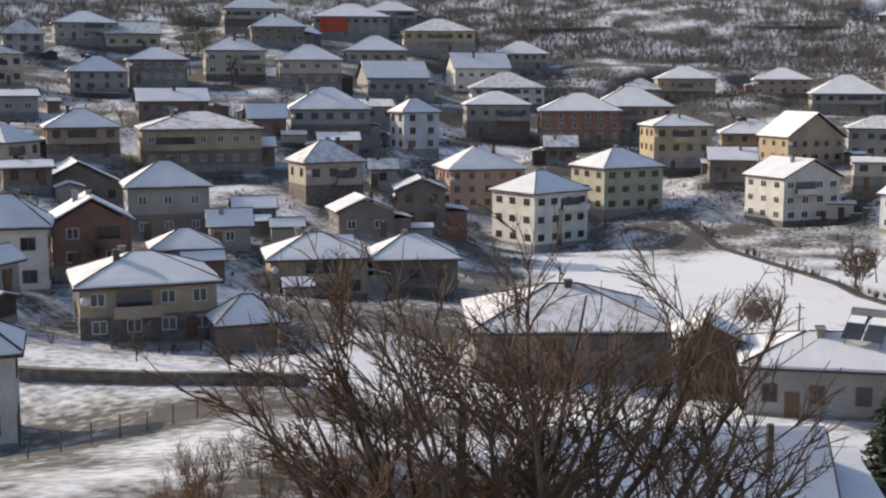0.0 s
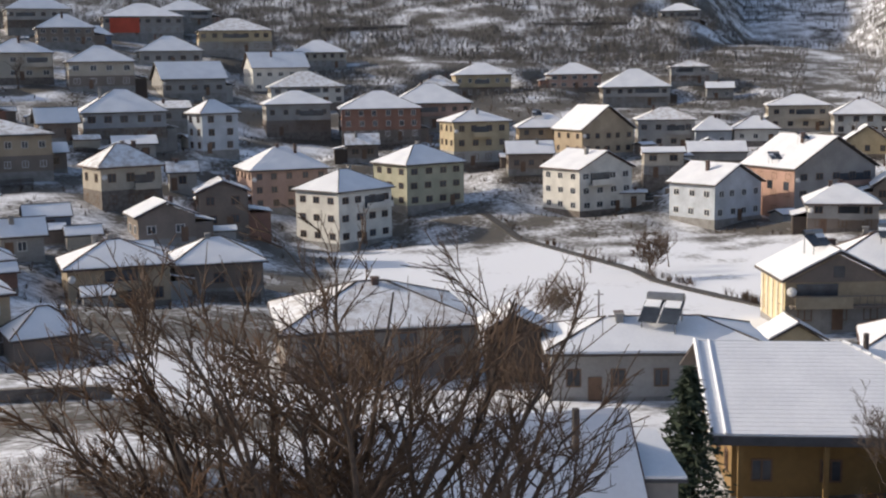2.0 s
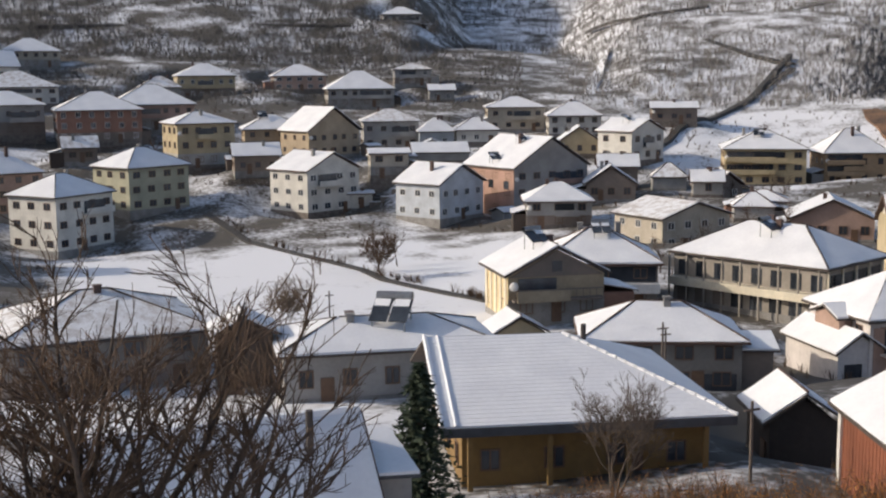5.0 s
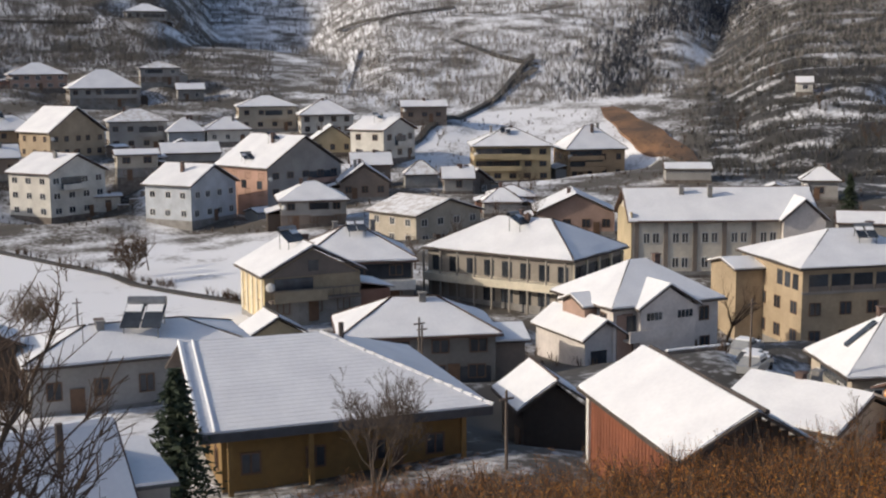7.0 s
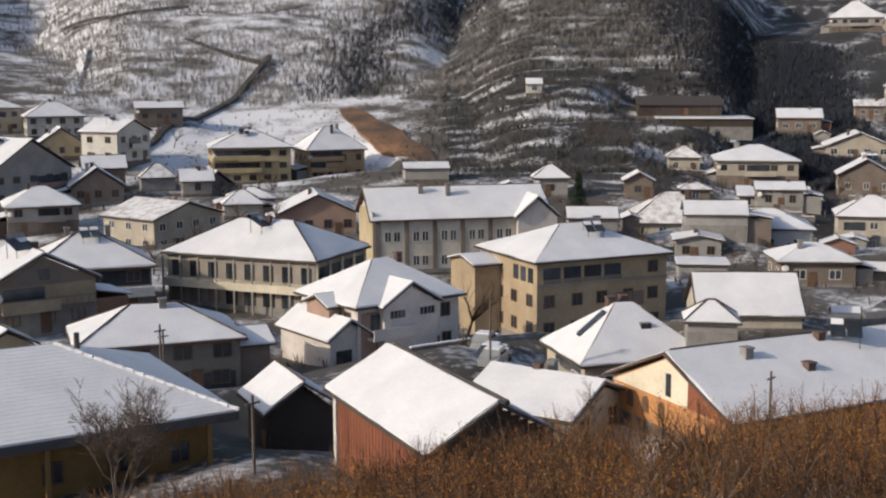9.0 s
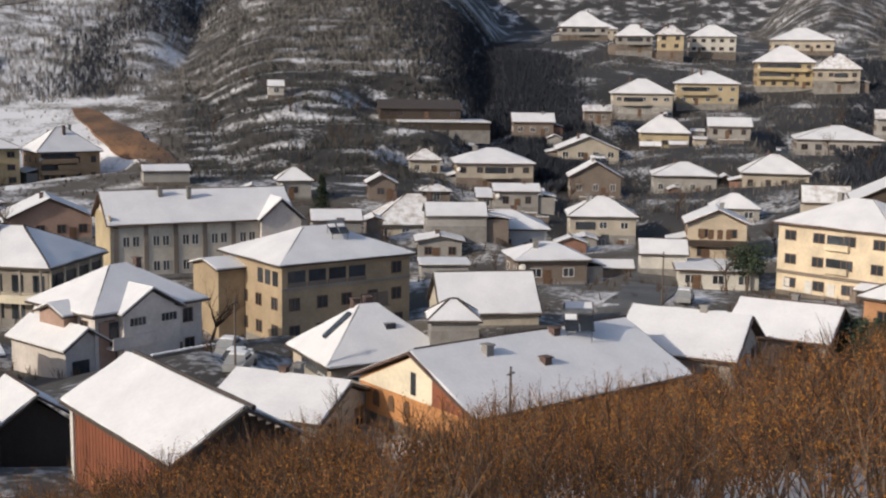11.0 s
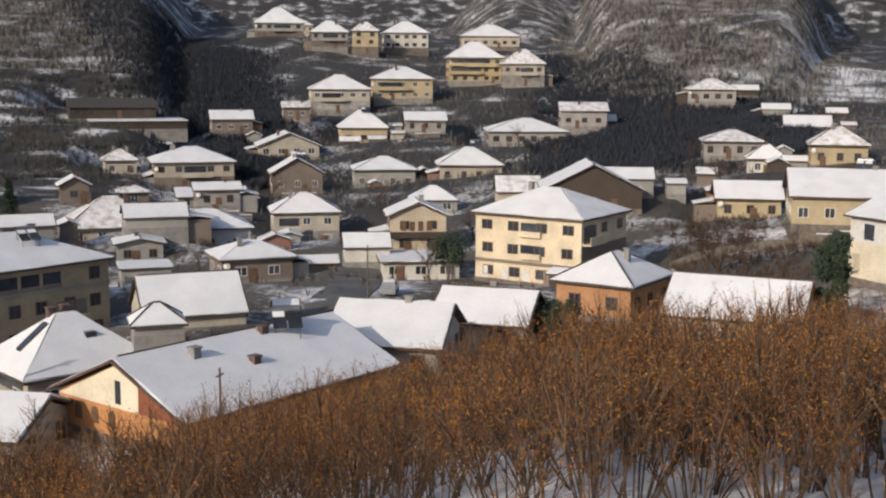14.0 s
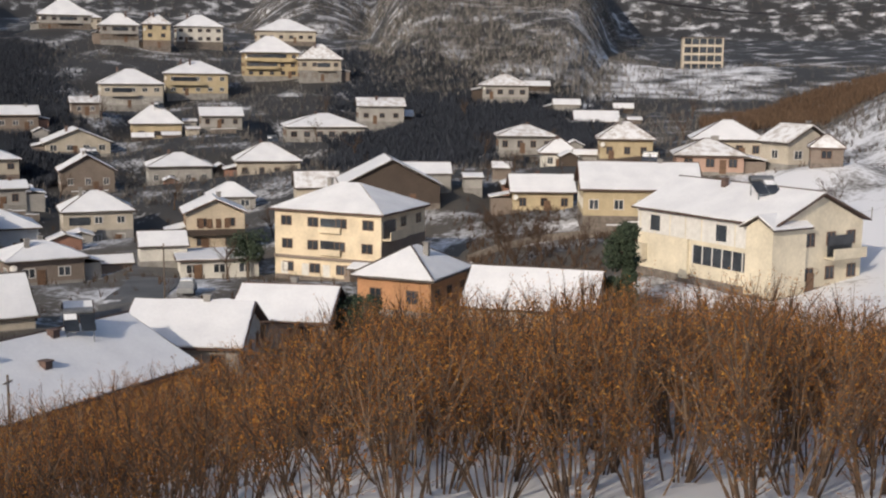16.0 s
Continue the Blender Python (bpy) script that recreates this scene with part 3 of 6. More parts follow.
def ground():
    bs = np.radians(np.concatenate([np.arange(-30, 112, 0.4), np.arange(112, 330, 4.0)]))
    rs = np.concatenate([[0.8], np.geomspace(2, 200, 150), np.linspace(202, 560, 200), np.geomspace(566, 4200, 60)])
    B, Rr = np.meshgrid(bs, rs)
    X, Y = Rr * np.sin(B), Rr * np.cos(B)
    Z = terrain(X, Y)
    Z = Z + np.clip((Rr - 300) / 200, 0, 1) * 2.2 * np.sin(X * 0.045 + 1.3 * np.sin(Y * 0.03)) * np.sin(Y * 0.05 + 1.1 * np.sin(X * 0.02))
    nb, nr = len(bs), len(rs)
    verts = np.stack([X, Y, Z], -1).reshape(-1, 3)
    faces = [(i * nb + j, i * nb + (j + 1) % nb, (i + 1) * nb + (j + 1) % nb, (i + 1) * nb + j) for i in range(nr - 1) for j in range(nb)]
    faces.append(tuple(range(nb))[::-1])
    me = bpy.data.meshes.new("ground")
    me.from_pydata(verts.tolist(), [], faces)
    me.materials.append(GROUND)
    deg = np.degrees(B)
    deg = np.where(deg > 180, deg - 360, deg)
    kind = np.argmax(np.stack(hill_heights(deg, Rr)), axis=0)
    hill = (hills(deg, Rr) > Z - 4) & (Rr > 200)
    wave = np.sin(Rr * 0.23) + np.sin(Rr * 0.09 + 1)
    meadow = (deg > 5.5 + 0.5 * wave) & (deg < 27 + wave) & (Rr > 112) & (Rr < 192 + 6 * np.sin(deg) + 5 * np.sin(deg * 3.1)) | (deg > 93) & (Rr < 170) & (Rr > 60)
    bare = np.full_like(Z, -0.10)                                  # open snow
    # Left of 30 degrees the ground keeps more snow, paling it for haze.
    bare[(Rr > 96) & ~hill & ~meadow] = np.where(deg < 30, 0.065, 0.105)[(Rr > 96) & ~hill & ~meadow]                      # lanes and yards, darker too for the shade between houses
    bare[(Rr > 47) & (Rr <= 96) & (deg > 27) & (deg < 84)] = 0.115
    bare[(Rr > 122) & (Rr < 175) & (deg > 83) & (deg < 94)] = 0.13
    bare[(deg < 4) & (Rr > 30) & (Rr < 82)] = 0.02                   # thin snow on rough grass
    # Still more snow on the far left paints in the lift of haze.
    bare[(deg < 5) & (Rr > 96) & ~hill] = 0.035
    bare[meadow] = -0.22
    bare[(deg > 58) & (Rr > 190) & ~hill] = 0.165
    bare[hill] = -0.03
    wedge = (Rr > 262) & (Rr < 400) & (deg > np.interp(Rr, (275, 310, 345, 400), (31.8, 34.3, 36.5, 38.2))) & (deg < np.interp(Rr, (249, 281, 306, 335, 400), (46, 43.5, 42, 41, 39.5)))
    bare[hill & (kind == 0)] = 0.06
    bare[(Rr > 300) & (deg < 30) & ~hill] = 0.09
    bare[hill & (kind == 2)] = 0.12
    # Extra bare soil stands in for the dark blue shade of these hills.
    bare[hill & (deg > 62)] = 0.10
    bare[hill & ((kind == 3) | (kind == 7))] = 0.10
    bare[hill & (kind == 5)] = -0.02
    # Soil put on the far mountains to paint their bluish shade.
    bare[hill & (kind == 5) & (deg > 58) & (deg < 112)] = 0.13
    bare[(deg > 88) & (deg < 97) & (Rr > 355) & (Rr < 450)] = -0.02       # snowy terraces round the unfinished block
    bare[(deg > 95) & (Rr > 165) & (Rr < 262)] = -0.06
    bare[wedge] = -0.11                                            # open field below the hill
    for _ in range(3):                                             # soft borders
        bare[1:-1] = (bare[:-2] + bare[1:-1] * 2 + bare[2:]) / 4
        bare[:, 1:-1] = (bare[:, :-2] + bare[:, 1:-1] * 2 + bare[:, 2:]) / 4
    stripes = hill & (kind == 2) & (Rr < 350) & (deg < 61)          # snow lying on narrow terraces
    bare[stripes] += (0.15 * np.sin(Rr * math.tau / 7.4 + 0.5 * np.sin(deg * 0.5)) * (0.6 + 0.4 * np.sin(deg * 1.9 + Rr * 0.05)))[stripes]
    # Darker soil for undergrowth and yards, and for the far mountains' painted shade.
    growth_and_shade = np.clip((deg - 52) / 8, 0, 1) * np.clip((Rr - 175) / 40, 0, 1) * 0.85
    growth_and_shade = np.where(hill & (kind == 2), 0.75, growth_and_shade)
    growth_and_shade = np.where((Rr > 47) & (Rr < 110) & (deg > 27) & (deg < 84), 0.5, growth_and_shade)
    me.attributes.new("growth_and_shade", "FLOAT", "POINT").data.foreach_set("value", growth_and_shade.reshape(-1).astype(np.float32))
    layer = me.attributes.new("bare", "FLOAT", "POINT")
    layer.data.foreach_set("value", bare.reshape(-1).astype(np.float32))
    me.polygons.foreach_set("use_smooth", np.ones(len(me.polygons), bool))
    me.flip_normals()
    tagged(new("ground", me), "snow-covered hillside and valley ground with bare soil patches", "ground", kind="structure")


ground()


# ---- houses ----
WINDOW_MESH = {}


def window_meshes(w, h, brown):
    key = (w, h, brown)
    if key not in WINDOW_MESH:
        bm = bmesh.new()
        t = 0.09
        xs = (-w / 2, -w / 2 + t, -t / 2, t / 2, w / 2 - t, w / 2)
        zs = (0, t, h - t, h)
        grid = {}
        for i, x in enumerate(xs):
            for k, z in enumerate(zs):
                grid[i, k] = bm.verts.new((x, -0.07, z)), bm.verts.new((x, 0.05, z))
        solid = {(i, k) for i in range(5) for k in range(3)} - {(1, 1), (3, 1)}
        for i, k in solid:
            c = [grid[i, k], grid[i + 1, k], grid[i + 1, k + 1], grid[i, k + 1]]
            bm.faces.new([v[0] for v in c])
            bm.faces.new([v[1] for v in c[::-1]])
            for (di, dk), (p, q) in {(0, -1): (0, 1), (1, 0): (1, 2), (0, 1): (2, 3), (-1, 0): (3, 0)}.items():
                if (i + di, k + dk) not in solid:
                    bm.faces.new((c[q][0], c[p][0], c[p][1], c[q][1]))
        f = mesh_of("window", bm, FRAME_BROWN if brown else FRAME_WHITE)
        bm = bmesh.new()
        box(bm, -w / 2 + t, -0.03, t, w / 2 - t, 0.03, h - t)
        WINDOW_MESH[key] = f, mesh_of("pane", bm, GLASS_AND_SHADE)
    return WINDOW_MESH[key]


def roof_faces(w, d, rise, kind, oh, z):
    """Corner points of the sloping faces of a roof, counter-clockwise from outside."""
    a, b = w / 2 + oh, d / 2 + oh
    if kind in ("hip", "gh"):
        if w >= d:
            k = max(a - b, 0.0)
            l0 = -a if kind == "gh" else -k
            p, q = (l0, 0, z + rise), (k, 0, z + rise)
            A, B, C, D = (-a, -b, z), (a, -b, z), (a, b, z), (-a, b, z)
            out = [[A, B, q, p], [C, D, p, q], [B, C, q]]
            if kind == "hip":
                out.append([D, A, p])
        else:
            k = max(b - a, 0.0)
            p, q = (0, -k, z + rise), (0, k, z + rise)
            A, B, C, D = (-a, -b, z), (a, -b, z), (a, b, z), (-a, b, z)
            out = [[B, C, q, p], [D, A, p, q], [A, B, p], [C, D, q]]
        return out
    if kind == "gx":
        return [[(-a, -b, z), (a, -b, z), (a, 0, z + rise), (-a, 0, z + rise)], [(a, b, z), (-a, b, z), (-a, 0, z + rise), (a, 0, z + rise)]]
    if kind == "gy":
        return [[(a, -b, z), (a, b, z), (0, b, z + rise), (0, -b, z + rise)], [(-a, b, z), (-a, -b, z), (0, -b, z + rise), (0, b, z + rise)]]
    return [[(-a, -b, z), (a, -b, z), (a, b, z), (-a, b, z)]]


def slab(faces, lift, thick, shrink=0.0):
    """Thickened roof planes."""
    bm = bmesh.new()
    for f in faces:
        pts = [Vector(p) for p in f]
        c = sum(pts, Vector()) / len(pts)
        if shrink:
            pts = [p + (c - p).normalized() * shrink for p in pts]
        lo = [bm.verts.new(p + Vector((0, 0, lift))) for p in pts]
        hi = [bm.verts.new(p + Vector((0, 0, lift + thick))) for p in pts]
        n = len(pts)
        bm.faces.new(hi)
        bm.faces.new(lo[::-1])
        for i in range(n):
            bm.faces.new((lo[i], lo[(i + 1) % n], hi[(i + 1) % n], hi[i]))
    return bm


def drift(bm, rng, depth):
    """Makes a roof's snow uneven, ragged at its edges."""
    bmesh.ops.subdivide_edges(bm, edges=bm.edges[:], cuts=4, use_grid_fill=True)
    wave = [(rng.uniform(0.4, 1.6), rng.uniform(0.4, 1.6), rng.uniform(0, 6)) for _ in range(4)]
    for v in bm.verts:
        n = sum(math.sin(a * v.co.x + b * v.co.y + c) for a, b, c in wave) / 4
        rim = len(v.link_faces) and any(abs(f.normal.z) < 0.1 for f in v.link_faces)
        v.co.z += depth * n
        if rim:
            v.co.x *= 1 - rng.uniform(0, 0.022)
            v.co.y *= 1 - rng.uniform(0, 0.022)
    return bm


def ridge_lines(faces):
    """The edges that two roof planes share."""
    seen, out = {}, []
    for k, f in enumerate(faces):
        for a, b in zip(f, f[1:] + f[:1]):
            key = tuple(sorted((a, b)))
            if key in seen and a != b:
                out.append(key)
            seen[key] = k
    return out


COLOUR_WORDS = dict(cream="cream plastered", white="white plastered", grey="grey rendered", brown="brown timber and plaster", brick="red brick", ochre="ochre plastered",
                    bluegrey="blue-grey plastered", bluewhite="pale blue plastered", yellow="yellow plastered", pink="salmon pink plastered", lime="pale green-yellow plastered",
                    orange="orange plastered", blue="blue painted", wood="dark weathered timber", school="cream panelled", hall="brown and cream",
                    villa="pale pink and white", greyhouse="grey-brown plastered", beige="warm beige plastered", creambig="cream plastered", frame="unfinished concrete frame",
                    ochrebig="ochre and brown plastered", gableyellow="yellow and brown gabled", terrace="brown timber with white balcony", yellowbal="yellow balconied", whitebig="white plastered", lowroof="low grey rendered",
                    nearyellow="mustard yellow plastered", orangegable="orange and cream plastered", creamchim="cream plastered", redbarn="red-brown boarded", greyhouse2="grey-brown rendered", creamchalet="cream and brown chalet-like", salmonflank="grey and salmon pink",
                    orangebal="orange-yellow balconied", redend="grey rendered and red ended")


def build_house(i, x, y, zb, w, d, h, rise, turn, roof, wall):
    rng = random.Random(1000 + i)
    far = math.hypot(x, y)
    storeys = max(1, round(h / 2.85))
    name = "barn" if wall in ("wood", "redbarn") else ("shed" if h < 2.2 or w < 4.5 else "house")
    top = new(name)
    top.matrix_world = pose(x, y, zb, 0, 0, turn)
    size = "small " if name == "shed" else ("%s-storey " % ("one", "two", "three", "four", "five")[min(storeys, 5) - 1])
    tagged(top, "%s%s %s under a snow-covered %s roof" % (size, COLOUR_WORDS[wall], name, {"hip": "hipped", "gh": "half-hipped", "flat": "flat"}.get(roof, "gabled")), name,
           group="village houses" if name == "house" else "village sheds")
    # walls, going down into the slope
    bm = bmesh.new()
    plinth = 0.5 if h > 3 else 0.15
    box(bm, -w / 2 - 0.04, -d / 2 - 0.04, -3.0, w / 2 + 0.04, d / 2 + 0.04, plinth, 1)
    box(bm, -w / 2, -d / 2, plinth, w / 2, d / 2, h)
    t = h + rise * (1 - 0.5 / (w / 2 + 0.6))
    if roof == "gy":
        for s in (-1, 1):
            f = [(-w / 2, s * d / 2, h), (w / 2, s * d / 2, h), (0, s * d / 2, t)]
            poly(bm, f if s < 0 else f[::-1])
    if roof in ("gx", "gh"):
        for s in ((-1, 1) if roof == "gx" else (-1,)):
            f = [(s * w / 2, -d / 2, h), (s * w / 2, d / 2, h), (s * w / 2, 0, h + rise * (1 - 0.5 / (d / 2 + 0.6)))]
            poly(bm, f if s > 0 else f[::-1])
    part("wall", bm, [WALLS[wall], CONCRETE if i % 3 else STONE], top)
    oh = 1.3 if wall == "nearyellow" else (0.6 if h > 2.2 else 0.35)
    faces = roof_faces(w, d, rise, roof, oh, h - 0.05)
    part("roof", slab(faces, 0.0, 0.16), EAVE if i % 3 or wall == "wood" else TILE, top, "dark eaves of tile and board")
    if wall != "frame" and not (wall == "wood" and w > 19 and roof == "gx"):
        thin = THIN_SNOW if wall == "greyhouse2" or rng.random() < 0.22 and far > 175 and wall not in ("school", "hall", "beige", "creambig") else ROOF_SNOW
        deep = 0.12 if wall == "nearyellow" else rng.uniform(0.10, 0.2)
        snow = slab(faces, 0.165, deep, 0.12)
        if far < 260 and wall not in ("nearyellow", "lowroof"):
            bm_rng = random.Random(i)
            snow.normal_update()
            drift(snow, bm_rng, 0.045)
        part("roof_snow", snow, thin, top, "settled snow on the roof")
        if roof != "flat" and far < 380 and i % 4 != 1 and wall not in ("lowroof", "redbarn", "nearyellow"):
            bm = bmesh.new()
            for a, b in ridge_lines(faces):
                a, b = Vector(a), Vector(b)
                if a.z > b.z:
                    a, b = b, a
                up = Vector((0, 0, 0.165 + deep + 0.01))
                tube(bm, [a.lerp(b, 0.03) + up, a.lerp(b, 0.5) + up, b + up], [0.075, 0.085, 0.085], 4)
            part("ridge_cap", bm, EAVE if i % 3 else TILE, top, "dark ridge tiles showing through the snow")
    # chimneys
    if h > 2.2 and roof != "flat" and wall not in ("lowroof", "redbarn", "wood", "orangegable", "creamchim", "nearyellow"):
        for _ in range(rng.choice((1, 1, 2))):
            cx, cy = rng.uniform(-0.25, 0.25) * w, rng.uniform(-0.2, 0.2) * d
            bm = bmesh.new()
            box(bm, cx - 0.28, cy - 0.28, h + rise * 0.3, cx + 0.28, cy + 0.28, h + rise + 0.55)
            box(bm, cx - 0.36, cy - 0.36, h + rise + 0.55, cx + 0.36, cy + 0.36, h + rise + 0.67)
            part("chimney", bm, CHIMNEY if rng.random() < 0.6 else CONCRETE, top)
    # windows on the walls that can be seen into the valley
    if h >= 2.2 and wall not in ("redbarn", "frame", "orangegable"):
        brown = rng.random() < 0.62 or wall in ("nearyellow", "beige", "ochrebig")
        ww = rng.choice((1.1, 1.3, 1.5))
        wh = rng.choice((1.2, 1.35))
        fm, pm = window_meshes(ww, wh, brown)
        sh = h / storeys
        wins = []
        for s in range(storeys):
            z = s * sh + sh * 0.34
            if z + wh > h - 0.15:
                continue
            n = max(1, int(w / (ww + 1.6)))
            for c in range(n):
                wins.append((pose(w * ((c + 0.5) / n - 0.5) + rng.uniform(-0.2, 0.2), -d / 2, z)))
            n = max(1, int(d / (ww + 1.8)))
            for c in range(n):
                wins.append(pose(-w / 2, d * ((c + 0.5) / n - 0.5) + rng.uniform(-0.2, 0.2), z, 0, 0, -90))
                if far < 330:
                    wins.append(pose(w / 2, d * ((c + 0.5) / n - 0.5), z, 0, 0, 90))
        if wall in ("hall", "creambig"):
            wins = [m for m in wins if m.translation.x > -w / 2 + 0.1 and wall == "creambig"]
        if wall == "school":                # two pairs a bay
            fm, pm = window_meshes(0.9, 1.35, False)
            bay = (w - 1.2) / 6
            wins = [pose(-w / 2 + 0.6 + (k + f) * bay, -d / 2, h * z) for k in range(5) for f in (0.34, 0.66) for z in (0.14, 0.60)]
        if wall == "ochrebig":
            wins = [m for m in wins if m.translation.z < h * 0.6 or m.translation.x > w / 2 - 3.6]
        for m in wins:
            if wall == "wood" and rng.random() < 0.6:
                continue
            win = piece("window", fm, top, m)
            piece("pane", pm, win, Matrix())
    # door, ground floor of another finish, lean-to, dish
    if h >= 2.4 and wall not in ("frame", "hall", "school", "redbarn", "orangegable"):
        bm = bmesh.new()
        dx = rng.uniform(-0.35, 0.35) * w
        box(bm, dx - 0.5, -d / 2 - 0.10, -0.1, dx + 0.5, -d / 2 + 0.03, 2.0)
        part("door", bm, FRAME_BROWN, top)
    plain = wall not in ("frame", "hall", "school", "redbarn", "villa", "beige", "creambig", "ochrebig", "nearyellow", "lowroof", "wood", "orange", "orangegable", "creamchim", "bluewhite", "white", "whitebig", "lime")
    if plain and storeys >= 2 and rng.random() < 0.5:
        bm = bmesh.new()
        z1 = h / storeys * 0.97
        e = 0.035
        vs = [bm.verts.new((x_, y_, z_)) for z_ in (0.5, z1) for x_, y_ in ((-w / 2 - e, -d / 2 - e), (w / 2 + e, -d / 2 - e), (w / 2 + e, d / 2 + e), (-w / 2 - e, d / 2 + e))]
        for k in range(4):
            bm.faces.new((vs[k], vs[(k + 1) % 4], vs[4 + (k + 1) % 4], vs[4 + k]))
        part("ground_floor", bm, rng.choice((CONCRETE, WALLS["brown"], STONE, WALLS["grey"])), top, "bare unpainted ground floor")
    if plain and w > 6 and rng.random() < 0.55:
        side = rng.choice((-1, 1))
        lw, ld, lh = rng.uniform(2.0, 3.4), d * rng.uniform(0.45, 0.8), min(rng.uniform(2.0, 2.7), h * 0.7)
        y0 = -d / 2 + rng.uniform(0, 0.2) * d
        a, c = (w / 2, w / 2 + lw) if side > 0 else (-w / 2 - lw, -w / 2)
        bm = bmesh.new()
        box(bm, a, y0, -2.5, c, y0 + ld, lh)
        wing = part("lean_to", bm, WALLS[rng.choice(("brown", "grey", "wood", "brick"))], top, "low lean-to shed against the wall")
        hi, lo = lh + 0.75, lh + 0.05
        za, zc = (hi, lo) if side > 0 else (lo, hi)
        a2, c2 = (a, c + 0.35) if side > 0 else (a - 0.35, c)
        fc = [[(a2, y0 - 0.3, za), (c2, y0 - 0.3, zc), (c2, y0 + ld + 0.3, zc), (a2, y0 + ld + 0.3, za)]]
        part("roof", slab(fc, 0, 0.08), EAVE, wing)
        part("roof_snow", slab(fc, 0.085, 0.12, 0.08), ROOF_SNOW, wing)
    if plain and h > 3 and rng.random() < 0.35:
        bm = bmesh.new()
        bmesh.ops.create_cone(bm, cap_ends=True, segments=12, radius1=0.45, radius2=0.2, depth=0.14, matrix=pose(-w / 2 + 0.4, -d / 2 - 0.45, h * 0.8, 70, 0, -20))
        tube(bm, [(-w / 2 + 0.4, -d / 2 + 0.02, h * 0.76), (-w / 2 + 0.4, -d / 2 - 0.42, h * 0.8)], [0.03, 0.03], 4)
        part("satellite_dish", bm, FRAME_WHITE, top)
    # a balcony on some of the taller fronts
    if storeys >= 2 and w > 8 and rng.random() < 0.55 and wall not in ("frame", "school", "ochrebig", "nearyellow", "salmonflank", "redend"):
        zf = h / storeys * (storeys - 1)
        bw = w * rng.uniform(0.35, 0.6)
        bx = rng.uniform(-0.5, 0.5) * (w - bw)
        bm = bmesh.new()
        box(bm, bx - bw / 2, -d / 2 - 1.2, zf - 0.16, bx + bw / 2, -d / 2, zf)
        box(bm, bx - bw / 2, -d / 2 - 1.2, zf, bx + bw / 2, -d / 2 - 1.1, zf + 0.9)
        part("balcony", bm, WALLS[wall], top)
        # Dark sheet: a glass door and the shade of the opening round it.
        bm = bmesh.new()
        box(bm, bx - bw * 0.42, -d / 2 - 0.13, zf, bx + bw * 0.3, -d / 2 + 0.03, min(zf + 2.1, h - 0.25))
        part("balcony_door", bm, GLASS_AND_SHADE, top, "dark glass door sheet carrying the balcony opening's shade")
    return top


def on_wall(top, w, d, side, a0, a1, z0, z1, out, mat, name, back=0.05, label=""):
    """A block that stands out of the front (y-) or the flank (x-) of a house, from a0 to a1 along it."""
    bm = bmesh.new()
    if side == "front":
        box(bm, a0, -d / 2 - out, z0, a1, -d / 2 + back, z1)
    else:
        box(bm, -w / 2 - out, a0, z0, -w / 2 + back, a1, z1)
    return part(name, bm, mat, top, label)


def gabled_block(top, name, x0, x1, y0, y1, z0, h, rise, wall, along="y"):
    """A wing with its own gabled roof and snow, in the house's own axes."""
    cx, cy, w, d = (x0 + x1) / 2, (y0 + y1) / 2, x1 - x0, y1 - y0
    bm = bmesh.new()
    box(bm, x0, y0, z0, x1, y1, z0 + h)
    k = h + z0
    if along == "y":
        for s, y in ((-1, y0), (1, y1)):
            f = [(x0, y, k), (x1, y, k), (cx, y, k + rise * 0.9)]
            poly(bm, f if s < 0 else f[::-1])
    else:
        for s, x in ((-1, x0), (1, x1)):
            f = [(x, y0, k), (x, y1, k), (x, cy, k + rise * 0.9)]
            poly(bm, f if s > 0 else f[::-1])
    wing = part(name, bm, WALLS[wall], top)
    faces = [[(p[0] + cx, p[1] + cy, p[2]) for p in f] for f in roof_faces(w, d, rise, "gy" if along == "y" else "gx", 0.45, k - 0.05)]
    part("roof", slab(faces, 0, 0.15), EAVE, wing)
    part("roof_snow", slab(faces, 0.155, 0.15, 0.1), ROOF_SNOW, wing)
    return wing


